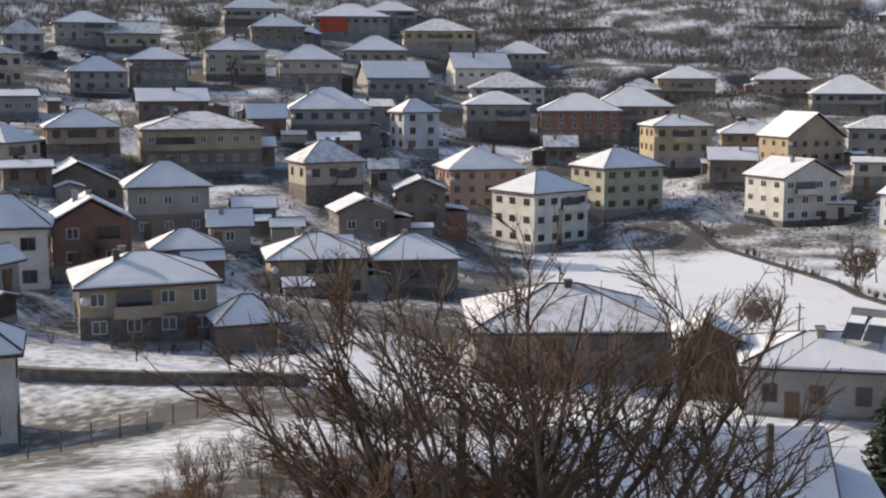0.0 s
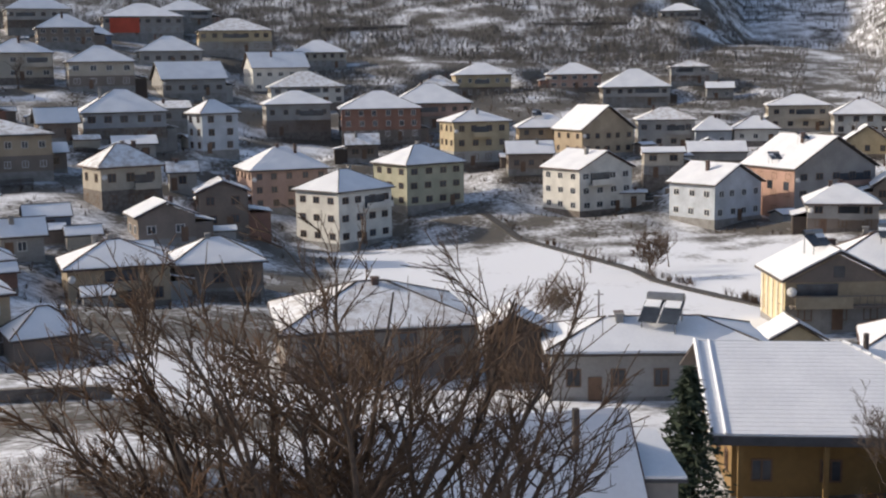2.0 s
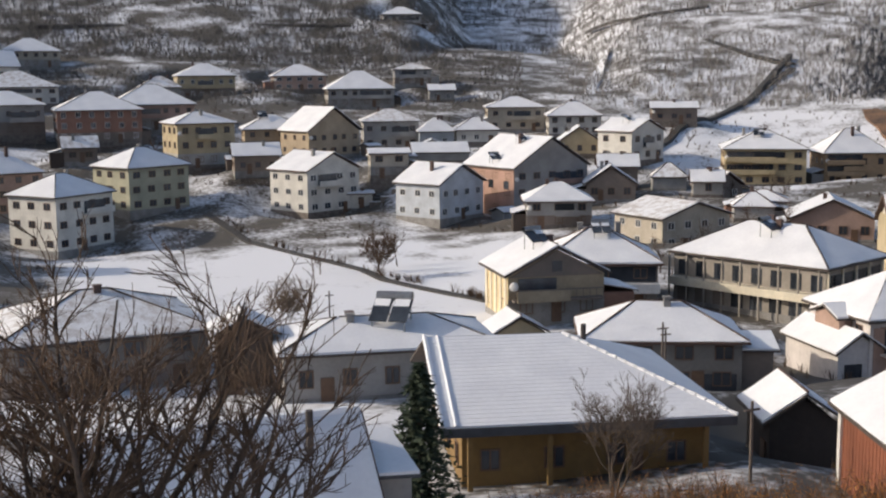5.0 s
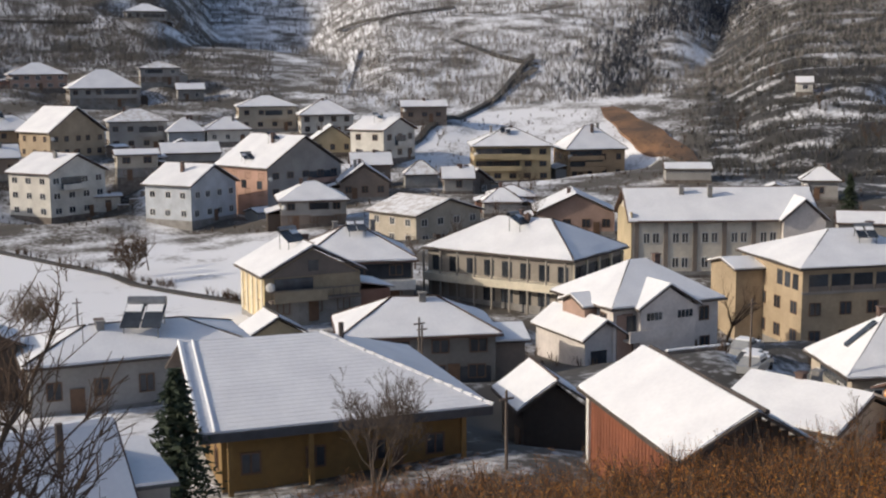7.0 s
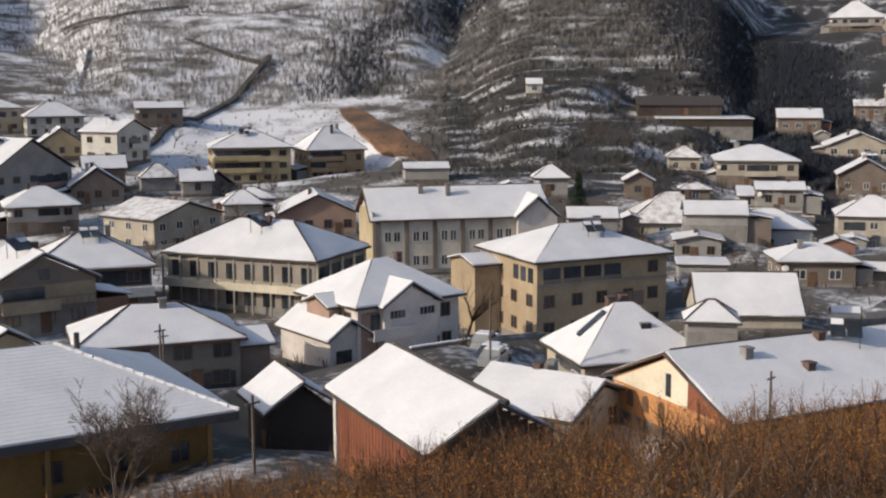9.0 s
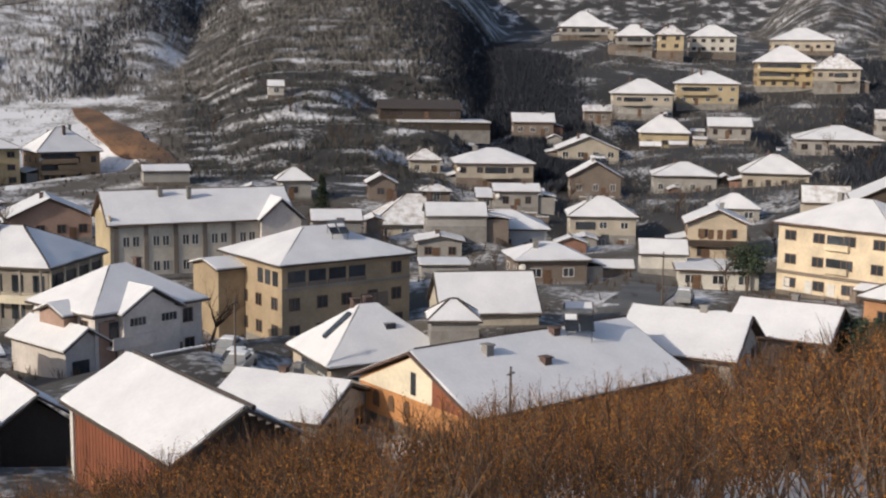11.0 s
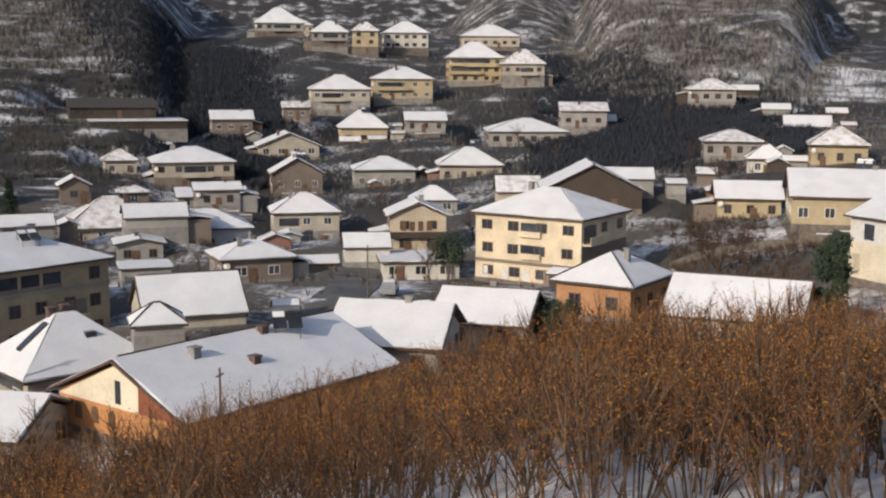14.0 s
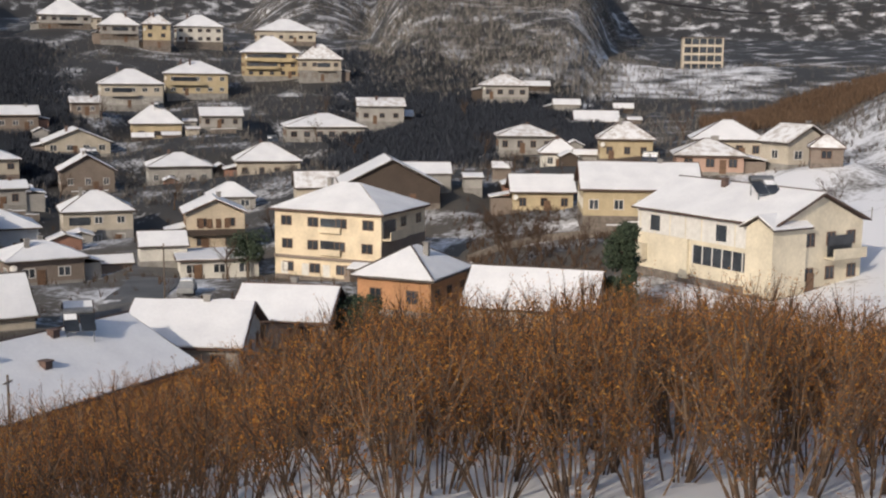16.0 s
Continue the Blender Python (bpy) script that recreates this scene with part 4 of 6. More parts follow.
def dress(top, w, d, h, rise, wall):
    """What sets the larger buildings apart."""
    if wall == "school":
        for k in range(7):
            a = -w / 2 + 0.6 + k * (w - 1.2) / 6
            on_wall(top, w, d, "front", a - 0.28, a + 0.28, 0.5, h - 0.1, 0.12, WALLS["terrace"], "pilaster")
        on_wall(top, w, d, "front", -w / 2 - 0.15, w / 2, 0.0, 0.5, 0.1, CONCRETE, "plinth")
        on_wall(top, w, d, "flank", -d / 2 - 0.1, d / 2, 0.5, h + 1.2, 0.12, WALLS["yellow"], "end_wall")
        gabled_block(top, "stair_wing", w / 2 - 4.5, w / 2 + 0.8, -d / 2 - 0.9, d / 2 - 1, 0, h, rise * 0.75, "villa")
    if wall == "hall":
        on_wall(top, w, d, "flank", -d / 2 + 0.1, d / 2 - 0.1, h * 0.40, h * 0.55, 1.3, WALLS["creambig"], "balcony_parapet", label="pale balcony parapet")
        n = 8
        for k in range(n):
            a = -d / 2 + (k + 0.5) * d / n
            on_wall(top, w, d, "flank", a - 0.75, a + 0.55, h * 0.58, h * 0.88, 0.03, GLASS_AND_SHADE, "window", label="dark upper window")
            # The brown sheets stand in for the shaded recess at the left.
            on_wall(top, w, d, "flank", a - 0.85, a + 0.65, 0.25, h * 0.36, 0.03, GLASS_AND_SHADE if k < 5 else WALLS["brown"], "shop_front", label="dark shop front")
        for k in range(n + 1):
            a = -d / 2 + 0.2 + k * (d - 0.4) / n
            bm = bmesh.new()
            box(bm, -w / 2 - 1.25, a - 0.09, -0.3, -w / 2 - 1.07, a + 0.09, h)
            part("column", bm, WALLS["hall"], top)
        for k in range(5):
            a = -w / 2 + 0.2 + k * (w - 0.4) / 4
            on_wall(top, w, d, "front", a - 0.12, a + 0.12, 0, h, 0.25, WALLS["creambig"], "column")
        on_wall(top, w, d, "front", -w / 2 + 0.4, w / 2 - 0.4, h * 0.62, h * 0.88, 0.04, GLASS_AND_SHADE, "window_band")
    if wall == "ochrebig":
        on_wall(top, w, d, "front", -w / 2 - 0.05, w / 2 + 0.05, h * 0.70, h * 0.735, 0.14, WALLS["hall"], "cornice")
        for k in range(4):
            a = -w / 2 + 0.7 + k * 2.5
            # Flat dark sheet; the loggia's shade is its colour, no recess is cut.
            on_wall(top, w, d, "front", a, a + 2.1, h * 0.755, h * 0.93, 0.04, GLASS_AND_SHADE, "loggia", label="flat dark sheet carrying a loggia opening's shade")
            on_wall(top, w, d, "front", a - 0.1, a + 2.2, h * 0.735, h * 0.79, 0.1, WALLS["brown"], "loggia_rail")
        # A brown sheet on the wall paints the shade of a balcony recess.
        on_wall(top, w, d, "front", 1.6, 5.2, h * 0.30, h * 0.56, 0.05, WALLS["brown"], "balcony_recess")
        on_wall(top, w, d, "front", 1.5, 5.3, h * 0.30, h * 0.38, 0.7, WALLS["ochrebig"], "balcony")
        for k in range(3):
            # The same dark shade sheets along the flank.
            on_wall(top, w, d, "flank", -d / 2 + 0.8 + k * 1.6, -d / 2 + 1.9 + k * 1.6, h * 0.74, h * 0.92, 0.05, GLASS_AND_SHADE, "loggia")
        gabled_block(top, "porch", -w / 2 - 3.2, -w / 2, d / 2 - 5, d / 2 + 1, 0, h * 0.86, 0.8, "ochrebig", "x")
    if wall == "creambig":
        on_wall(top, w, d, "flank", -d / 2, d / 2, h * 0.63, h * 0.98, 0.10, FRAME_WHITE, "upper_panelling", label="white panelled upper storey")
        for k in range(9):
            a = -d / 2 + 0.4 + k * (d - 0.8) / 8
            on_wall(top, w, d, "flank", a - 0.05, a + 0.05, h * 0.63, h * 0.98, 0.13, WALLS["creambig"], "batten")
        for a in (-d * 0.18, d * 0.32):
            on_wall(top, w, d, "flank", a, a + 1.4, h * 0.68, h * 0.92, 0.14, GLASS_AND_SHADE, "dark_window")
        on_wall(top, w, d, "flank", -d * 0.44, d * 0.06, h * 0.28, h * 0.56, 0.06, GLASS_AND_SHADE, "glazed_gallery", label="long dark glazed gallery")
        for k in range(8):
            a = -d * 0.44 + k * d * 0.5 / 7
            on_wall(top, w, d, "flank", a - 0.06, a + 0.06, h * 0.28, h * 0.56, 0.12, FRAME_WHITE, "mullion")
        on_wall(top, w, d, "flank", d * 0.09, d * 0.15, 0.2, h * 0.63, 0.35, WALLS["creambig"], "pier")
        on_wall(top, w, d, "flank", d * 0.42, d * 0.5, h * 0.2, h * 0.45, 0.9, WALLS["creambig"], "balcony")
        gabled_block(top, "stair_tower", -w / 2 - 0.7, -w / 2 + 4.0, -d / 2 - 0.4, -d / 2 + 3.0, 0, h * 0.96, 1.2, "creambig", "x")
    if wall == "beige":
        on_wall(top, w, d, "flank", -d / 2, d / 2, h * 0.31, h * 0.35, 0.25, WALLS["brown"], "string_course", label="brown string course")
        for z in (0.42, 0.74):
            # No loggia is cut: a dark sheet carries its shade.
            on_wall(top, w, d, "flank", -1.9, 0.9, h * z, h * (z + 0.17), 0.05, GLASS_AND_SHADE, "loggia", label="flat dark sheet carrying a loggia recess's shade")
            on_wall(top, w, d, "flank", -2.0, 1.0, h * (z - 0.03), h * (z + 0.05), 0.5, WALLS["beige"], "balcony")
        on_wall(top, w, d, "flank", -d * 0.30, -d * 0.16, 0.1, h * 0.26, 0.06, WALLS["brown"], "garage_door")
        for k in range(3):
            a = d * (0.44 - 0.2 * k)
            on_wall(top, w, d, "flank", a - 1.0, a, h * 0.07, h * 0.24, 0.07, FRAME_WHITE, "pale_panel", label="pale panelled ground-floor front")
        # A brown panel covers the lower part of the side wall.
        on_wall(top, w, d, "front", -w / 2, w / 2, 0.1, h * 0.62, 0.08, WALLS["brown"], "dark_side_cladding", label="brown lower side wall")
    if wall == "gableyellow":
        on_wall(top, w, d, "front", -w / 2 + 0.3, w / 2 - 0.3, h * 0.46, h * 0.51, 1.0, WALLS["brown"], "balcony_floor")
        for k in range(14):
            a = -w / 2 + 0.4 + k * (w - 0.8) / 13
            bm = bmesh.new()
            box(bm, a - 0.03, -d / 2 - 0.97, h * 0.51, a + 0.03, -d / 2 - 0.91, h * 0.51 + 0.85)
            part("baluster", bm, WALLS["brown"], top)
        bm = bmesh.new()
        box(bm, -w / 2 + 0.3, -d / 2 - 1.0, h * 0.51 + 0.85, w / 2 - 0.3, -d / 2 - 0.88, h * 0.51 + 0.95)
        part("balcony_rail", bm, WALLS["brown"], top)
        bm = bmesh.new()
        f = [(-w / 2 + 0.1, h - 0.1), (w / 2 - 0.1, h - 0.1), (0, h + rise * 0.86)]
        lo = [bm.verts.new((u, -d / 2 - 0.10, v)) for u, v in f]
        hi = [bm.verts.new((u, -d / 2 + 0.02, v)) for u, v in f]
        bm.faces.new(lo)
        bm.faces.new(hi[::-1])
        for k in range(3):
            bm.faces.new((lo[(k + 1) % 3], lo[k], hi[k], hi[(k + 1) % 3]))
        part("gable_boarding", bm, WALLS["brown"], top, "brown boarded gable")
        on_wall(top, w, d, "front", -0.5, 0.5, h + rise * 0.12, h + rise * 0.5, 0.14, GLASS_AND_SHADE, "attic_window")
        # Brighter panel: the sunlight on this flank is put into its colour.
        on_wall(top, w, d, "flank", -d / 2, d / 2, 0.2, h - 0.1, 0.06, WALLS["sunlit_yellow"], "painted_flank", label="yellow side wall, brightened to carry its sunlight")
        for k in range(5):
            a = -d / 2 + 0.7 + k * (d - 1.4) / 4
            on_wall(top, w, d, "flank", a - 0.3, a + 0.3, 0.3, h, 0.16, WALLS["creambig"], "pilaster")
    if wall == "redend":
        on_wall(top, w, d, "front", -w * 0.42, -w * 0.05, h * 0.1, h * 0.95, 0.3, WALLS["vivid"], "painted_end", label="bright red painted front bay")
    if wall == "salmonflank":
        on_wall(top, w, d, "flank", -d / 2, d / 2, 0.1, h - 0.1, 0.05, WALLS["salmon"], "painted_flank", label="salmon pink painted side wall")
        for k in range(3):
            on_wall(top, w, d, "flank", -d * 0.4 + k * d * 0.3, -d * 0.4 + k * d * 0.3 + 1.5, h * 0.58, h * 0.75, 0.09, GLASS_AND_SHADE, "dark_window")
        for z in (0.34, 0.66):
            on_wall(top, w, d, "front", w * 0.02, w * 0.46, h * z - 0.15, h * z + 0.7, 1.2, WALLS["salmon"], "balcony", label="salmon pink balcony")
            # Dark sheet above the balcony, coloured as the shade behind it.
            on_wall(top, w, d, "front", w * 0.04, w * 0.44, h * z + 0.7, h * z + 2.0, 0.05, GLASS_AND_SHADE, "balcony_recess")
        on_wall(top, w, d, "front", w * 0.2, w * 0.45, 0.3, h * 0.3, 0.06, WALLS["brown"], "shop_front")
    if wall == "creamchalet":
        on_wall(top, w, d, "front", -w / 2, w / 2, h * 0.46, h * 0.6, 0.9, WALLS["wood"], "balcony", label="brown timber balcony")
        for k in range(4):
            on_wall(top, w, d, "front", -w * 0.3 + k * w * 0.15, -w * 0.3 + k * w * 0.15 + 0.7, h * 0.63, h * 0.88, 0.08, FRAME_BROWN, "shutter")
    if wall == "terrace":
        on_wall(top, w, d, "front", -w / 2 - 0.1, w / 2 + 0.1, h * 0.36, h * 0.58, 1.2, FRAME_WHITE, "balcony_parapet", label="pale balcony parapet")
        # Flat dark sheet painting the shade of the gallery.
        on_wall(top, w, d, "front", -w / 2 + 0.2, w / 2 - 0.2, h * 0.6, h * 0.95, 0.05, GLASS_AND_SHADE, "shaded_gallery")
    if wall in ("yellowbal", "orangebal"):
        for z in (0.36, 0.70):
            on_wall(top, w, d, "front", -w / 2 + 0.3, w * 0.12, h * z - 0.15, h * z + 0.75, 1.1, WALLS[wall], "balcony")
            # The shade behind each balcony is this dark sheet's colour.
            on_wall(top, w, d, "front", -w / 2 + 0.5, w * 0.10, h * z + 0.75, h * z + 1.9, 0.05, GLASS_AND_SHADE, "balcony_recess")
    if wall == "villa":
        g = gabled_block(top, "front_gable", -w * 0.30, w * 0.22, -d / 2 - 0.9, 1.0, 0, h * 0.98, rise * 0.62, "villa")
        for a in (-w * 0.24, w * 0.05):
            for k in range(4):
                bm = bmesh.new()
                box(bm, a + k * 0.42, -d / 2 - 0.97, h * 0.80, a + k * 0.42 + 0.3, -d / 2 - 0.85, h * 0.92)
                part("small_window", bm, GLASS_AND_SHADE, top)
        gabled_block(top, "side_wing", -w / 2 - 2.8, -w / 2 + 1.4, -d / 2 + 0.2, d / 2 - 0.8, 0, h * 0.52, 1.7, "villa", "y")
        on_wall(top, w, d, "front", -w / 2 - 2.2, -w / 2 - 0.6, h * 0.12, h * 0.36, -0.15, GLASS_AND_SHADE, "wing_window")
        gabled_block(top, "corner_tower", -w / 2 - 1.3, -w / 2 + 1.0, -d * 0.22, d * 0.18, 0, h * 0.96, 0.9, "pink", "x")
        on_wall(top, w, d, "front", -w * 0.47, -w * 0.33, 0.4, h * 0.9, 0.08, WALLS["pink"], "pink_panel", label="pink framed entrance panel")
    if wall == "nearyellow":
        bm = bmesh.new()
        box(bm, -w / 2 - 1.3, -d / 2 - 1.32, h - 0.34, w / 2 + 1.3, -d / 2 - 1.22, h + 0.12)
        box(bm, -w / 2 - 1.25, -d / 2 - 1.22, h - 0.12, w / 2 + 1.25, -d / 2 + 0.05, h - 0.06)
        part("eave_board", bm, FASCIA, top, "dark grey eave board")
        for k in range(4):
            a = -w / 2 + 0.3 + k * (w - 0.6) / 3
            bm = bmesh.new()
            box(bm, a - 0.13, -d / 2 - 1.12, -0.4, a + 0.13, -d / 2 - 0.86, h - 0.12)
            part("post", bm, WALLS["nearyellow"], top)
        # rows of tiles under the thin snow
        b = d / 2 + 1.3
        for k in range(1, 24):
            f = k / 24
            y, z = -b * (1 - f), h - 0.05 + rise * f
            bm = bmesh.new()
            x1 = w / 2 + 1.22 - f * b
            box(bm, -w / 2 - 1.2, y - 0.03, z + 0.22, x1, y + 0.05, z + 0.289)
            part("tile_course", bm, ROOF_SNOW, top)
        # a raised snowy verge, a second welt beside it, and lumpy hip tiles
        for u, r in ((-w / 2 - 1.2, 0.15), (-w / 2 - 0.45, 0.09)):
            bm = bmesh.new()
            tube(bm, [(u, -b, h + 0.26), (u, -b * 0.5, h + rise * 0.5 + 0.26), (u, 0, h + rise + 0.26)], [r, r, r], 6)
            part("verge_cap", bm, SNOW, top)
        hip = [Vector((w / 2 + 1.3, -b, h + 0.25)), Vector((w / 2 + 1.3 - b, 0, h + rise + 0.25))]
        for k in range(18):
            bm = bmesh.new()
            p, q = hip[0].lerp(hip[1], k / 18), hip[0].lerp(hip[1], (k + 0.9) / 18)
            tube(bm, [p, q], [0.13, 0.08], 6)
            part("hip_tile", bm, ROOF_SNOW, top)
        bm = bmesh.new()
        tube(bm, [(w * 0.12, 0.5, h + rise - 0.4), (w * 0.12, 0.5, h + rise + 0.55)], [0.16, 0.16], 8)
        part("flue", bm, EAVE, top, "short black flue pipe")
    if wall == "orangegable":
        # the gable end: orange below, cream above, red beside the eave
        for name, mat, pts in (("cream_gable", WALLS["creambig"], [(d / 2, h * 0.92), (-d * 0.16, h * 0.92), (-d * 0.16, h + rise * 0.60), (0, h + rise * 0.90)]),
                               ("red_gable", WALLS["redbarn"], [(-d * 0.16, h * 0.92), (-d / 2, h * 0.92), (-d * 0.16, h + rise * 0.60)])):
            bm = bmesh.new()
            lo = [bm.verts.new((-w / 2 - 0.06, u, v)) for u, v in pts]
            hi = [bm.verts.new((-w / 2 + 0.02, u, v)) for u, v in pts]
            bm.faces.new(lo)
            bm.faces.new(hi[::-1])
            for k in range(len(pts)):
                q = (k + 1) % len(pts)
                bm.faces.new((lo[q], lo[k], hi[k], hi[q]))
            bmesh.ops.recalc_face_normals(bm, faces=bm.faces[:])
            part(name, bm, mat, top, "painted gable panel")
        on_wall(top, w, d, "flank", -0.3, 0.25, h * 1.05, h + rise * 0.55, 0.1, GLASS_AND_SHADE, "slit_window")
        for a in (d * 0.34, d * 0.20, d * 0.06):
            bm = bmesh.new()
            arch = [(a - 0.38, h * 0.3), (a + 0.38, h * 0.3)] + [(a + 0.38 * math.cos(t), h * 0.62 + 0.38 * math.sin(t)) for t in np.linspace(0, math.pi, 7)]
            lo = [bm.verts.new((-w / 2 - 0.05, u, v)) for u, v in arch]
            hi = [bm.verts.new((-w / 2 + 0.02, u, v)) for u, v in arch]
            bm.faces.new(lo)
            for k in range(len(arch)):
                q = (k + 1) % len(arch)
                bm.faces.new((lo[q], lo[k], hi[k], hi[q]))
            bmesh.ops.recalc_face_normals(bm, faces=bm.faces[:])
            part("arched_window", bm, FRAME_BROWN, top, "brown arched window")
        for u, v, tall in ((-w * 0.24, -d * 0.12, 0.8), (-w * 0.05, -d * 0.26, 0.6), (w * 0.12, -d * 0.05, 0.6)):
            z = h + rise * (1 - abs(v) / (d / 2 + 0.6))
            bm = bmesh.new()
            box(bm, u - 0.3, v - 0.3, z - 0.4, u + 0.3, v + 0.3, z + tall)
            box(bm, u - 0.38, v - 0.38, z + tall, u + 0.38, v + 0.38, z + tall + 0.1)
            part("chimney", bm, CHIMNEY if u > -1 else CONCRETE, top)
    if wall == "creamchim":
        for u, v in ((-1.0, 0.5), (0.35, 0.9)):
            bm = bmesh.new()
            box(bm, u - 0.33, v - 0.33, h + rise * 0.5, u + 0.33, v + 0.33, h + rise + 0.55)
            box(bm, u - 0.4, v - 0.4, h + rise + 0.55, u + 0.4, v + 0.4, h + rise + 0.66)
            part("chimney", bm, CHIMNEY, top, "red brick chimney")
        a = w / 2 + 0.6
        for u0, u1, v0, v1 in ((-0.72, -0.32, -0.7, 0.1),):
            bm = bmesh.new()
            q = [(a * u, v, h + rise * a * (1 + u) / (d / 2 + 0.6) + o) for o in (0.2, 0.5) for u, v in ((u0, v0), (u1, v0), (u1, v1), (u0, v1))]
            vs = [bm.verts.new(p) for p in q]
            for f in ((3, 2, 1, 0), (4, 5, 6, 7), (0, 1, 5, 4), (1, 2, 6, 5), (2, 3, 7, 6), (3, 0, 4, 7)):
                bm.faces.new([vs[k] for k in f])
            part("roof_panel", bm, GLASS_AND_SHADE, top, "dark solar panel lying on the roof")
        bm = bmesh.new()
        b, v = d / 2 + 0.6, -d * 0.24
        z = h + rise * (1 + v / b)
        box(bm, 0.6, v - 0.35, z - 0.1, 1.5, v + 0.35, z + 0.5)
        part("skylight", bm, GLASS_AND_SHADE, top, "small dark skylight")
        on_wall(top, w, d, "flank", -d * 0.46, d * 0.30, 0.9, 1.9, 1.2, WALLS["creambig"], "balcony", label="cream balcony with a solid parapet")
        # Dark sheet for the opening's shade; the wall behind is solid.
        on_wall(top, w, d, "flank", -d * 0.40, d * 0.25, 1.9, h - 0.35, 0.05, GLASS_AND_SHADE, "balcony_opening")
    if wall == "greyhouse":
        gabled_block(top, "side_wing", w / 2 - 0.5, w / 2 + 2.6, -d / 2 + 0.6, d / 2 - 2, 0, h * 0.82, 0.8, "brown", "x")
        # The garage stays closed; a dark sheet paints its inner shade.
        on_wall(top, w, d, "front", w / 2 - 3, w / 2 - 0.4, 0.1, h * 0.4, 0.06, GLASS_AND_SHADE, "garage_opening")
    if wall == "lowroof":
        # a lower lean-to roof beyond the verge
        bm = bmesh.new()
        box(bm, w / 2, -1.6, -2, w / 2 + 2.3, 1.9, h + 1.3)
        wing = part("lean_to", bm, WALLS["lowroof"], top, "low lean-to with a snowy roof")
        fc = [[(w / 2 + 0.02, -2.0, h + 1.35), (w / 2 + 2.6, -2.0, h + 1.15), (w / 2 + 2.6, 2.2, h + 2.1), (w / 2 + 0.02, 2.2, h + 2.3)]]
        part("roof", slab(fc, 0, 0.14), FASCIA, wing)
        part("roof_snow", slab(fc, 0.145, 0.14, 0.06), ROOF_SNOW, wing)
        for k in range(15):
            a = -w / 2 - 0.3 + k * (w + 0.6) / 14
            bm = bmesh.new()
            tube(bm, [(a, -d / 2 - 0.55, h + 0.24), (a, -0.05, h + rise + 0.2)], [0.055, 0.055], 4)
            part("roof_rib", bm, ROOF_SNOW, top)
        bm = bmesh.new()
        box(bm, -w / 2 - 0.4, -0.18, h + rise + 0.12, w / 2 + 0.4, 0.18, h + rise + 0.38)
        part("ridge_cap", bm, SNOW, top)
        bm = bmesh.new()
        tube(bm, [(w / 2 - 2.2, -d * 0.22, h + rise * 0.4), (w / 2 - 2.2, -d * 0.22, h + rise + 0.75)], [0.17, 0.17], 8)
        part("stove_pipe", bm, EAVE, top, "black stove pipe")
    if wall == "redbarn":
        for k in range(28):
            a = -w / 2 + k * w / 28
            bm = bmesh.new()
            box(bm, a + 0.03, d / 2 - 0.02, 0, a + w / 28 - 0.03, d / 2 + 0.07, h - 0.05)
            part("board", bm, WALLS["redbarn"], top)
            bm = bmesh.new()
            box(bm, a + 0.03, -d / 2 - 0.07, 0, a + w / 28 - 0.03, -d / 2 + 0.02, h - 0.05)
            part("board", bm, WALLS["redbarn"], top)
        for k in range(14):            # dark upright boards closing the gable, its shade put into their colour
            v0, v1 = -d / 2 + k * d / 14 + 0.02, -d / 2 + (k + 1) * d / 14 - 0.02
            hi = h + rise * (1 - abs((v0 + v1) / 2) / (d / 2 + 0.6)) - 0.12
            bm = bmesh.new()
            box(bm, w / 2 - 0.02, v0, 0, w / 2 + 0.06, v1, hi)
            part("gable_board", bm, WALLS["wood"], top, "dark board with the gable's shade in its colour")
        for s in (-1, 1):
            bm = bmesh.new()
            box(bm, -w / 2 - 0.15, s * d / 2 - 0.2, 0, -w / 2 + 0.25, s * d / 2 + 0.2, h)
            part("corner_post", bm, FRAME_WHITE, top)
        bm = bmesh.new()
        tube(bm, [(-w / 2 - 0.5, 0.45, h + rise + 0.05), (w / 2 + 0.5, 0.45, h + rise + 0.05)], [0.14, 0.14], 5)
        part("ridge_strip", bm, EAVE, top)
    if wall == "frame":
        for k in range(4):
            z = k * h / 4
            for c in range(5):
                a = -w / 2 + 0.5 + c * (w - 1) / 5
                # Openings are not cut; dark sheets carry the shade inside.
                on_wall(top, w, d, "front", a + 0.2, a + (w - 1) / 5 - 0.1, z + 0.5, z + h / 4 - 0.35, 0.03, GLASS_AND_SHADE, "opening", label="flat dark sheet carrying an unglazed opening's shade")


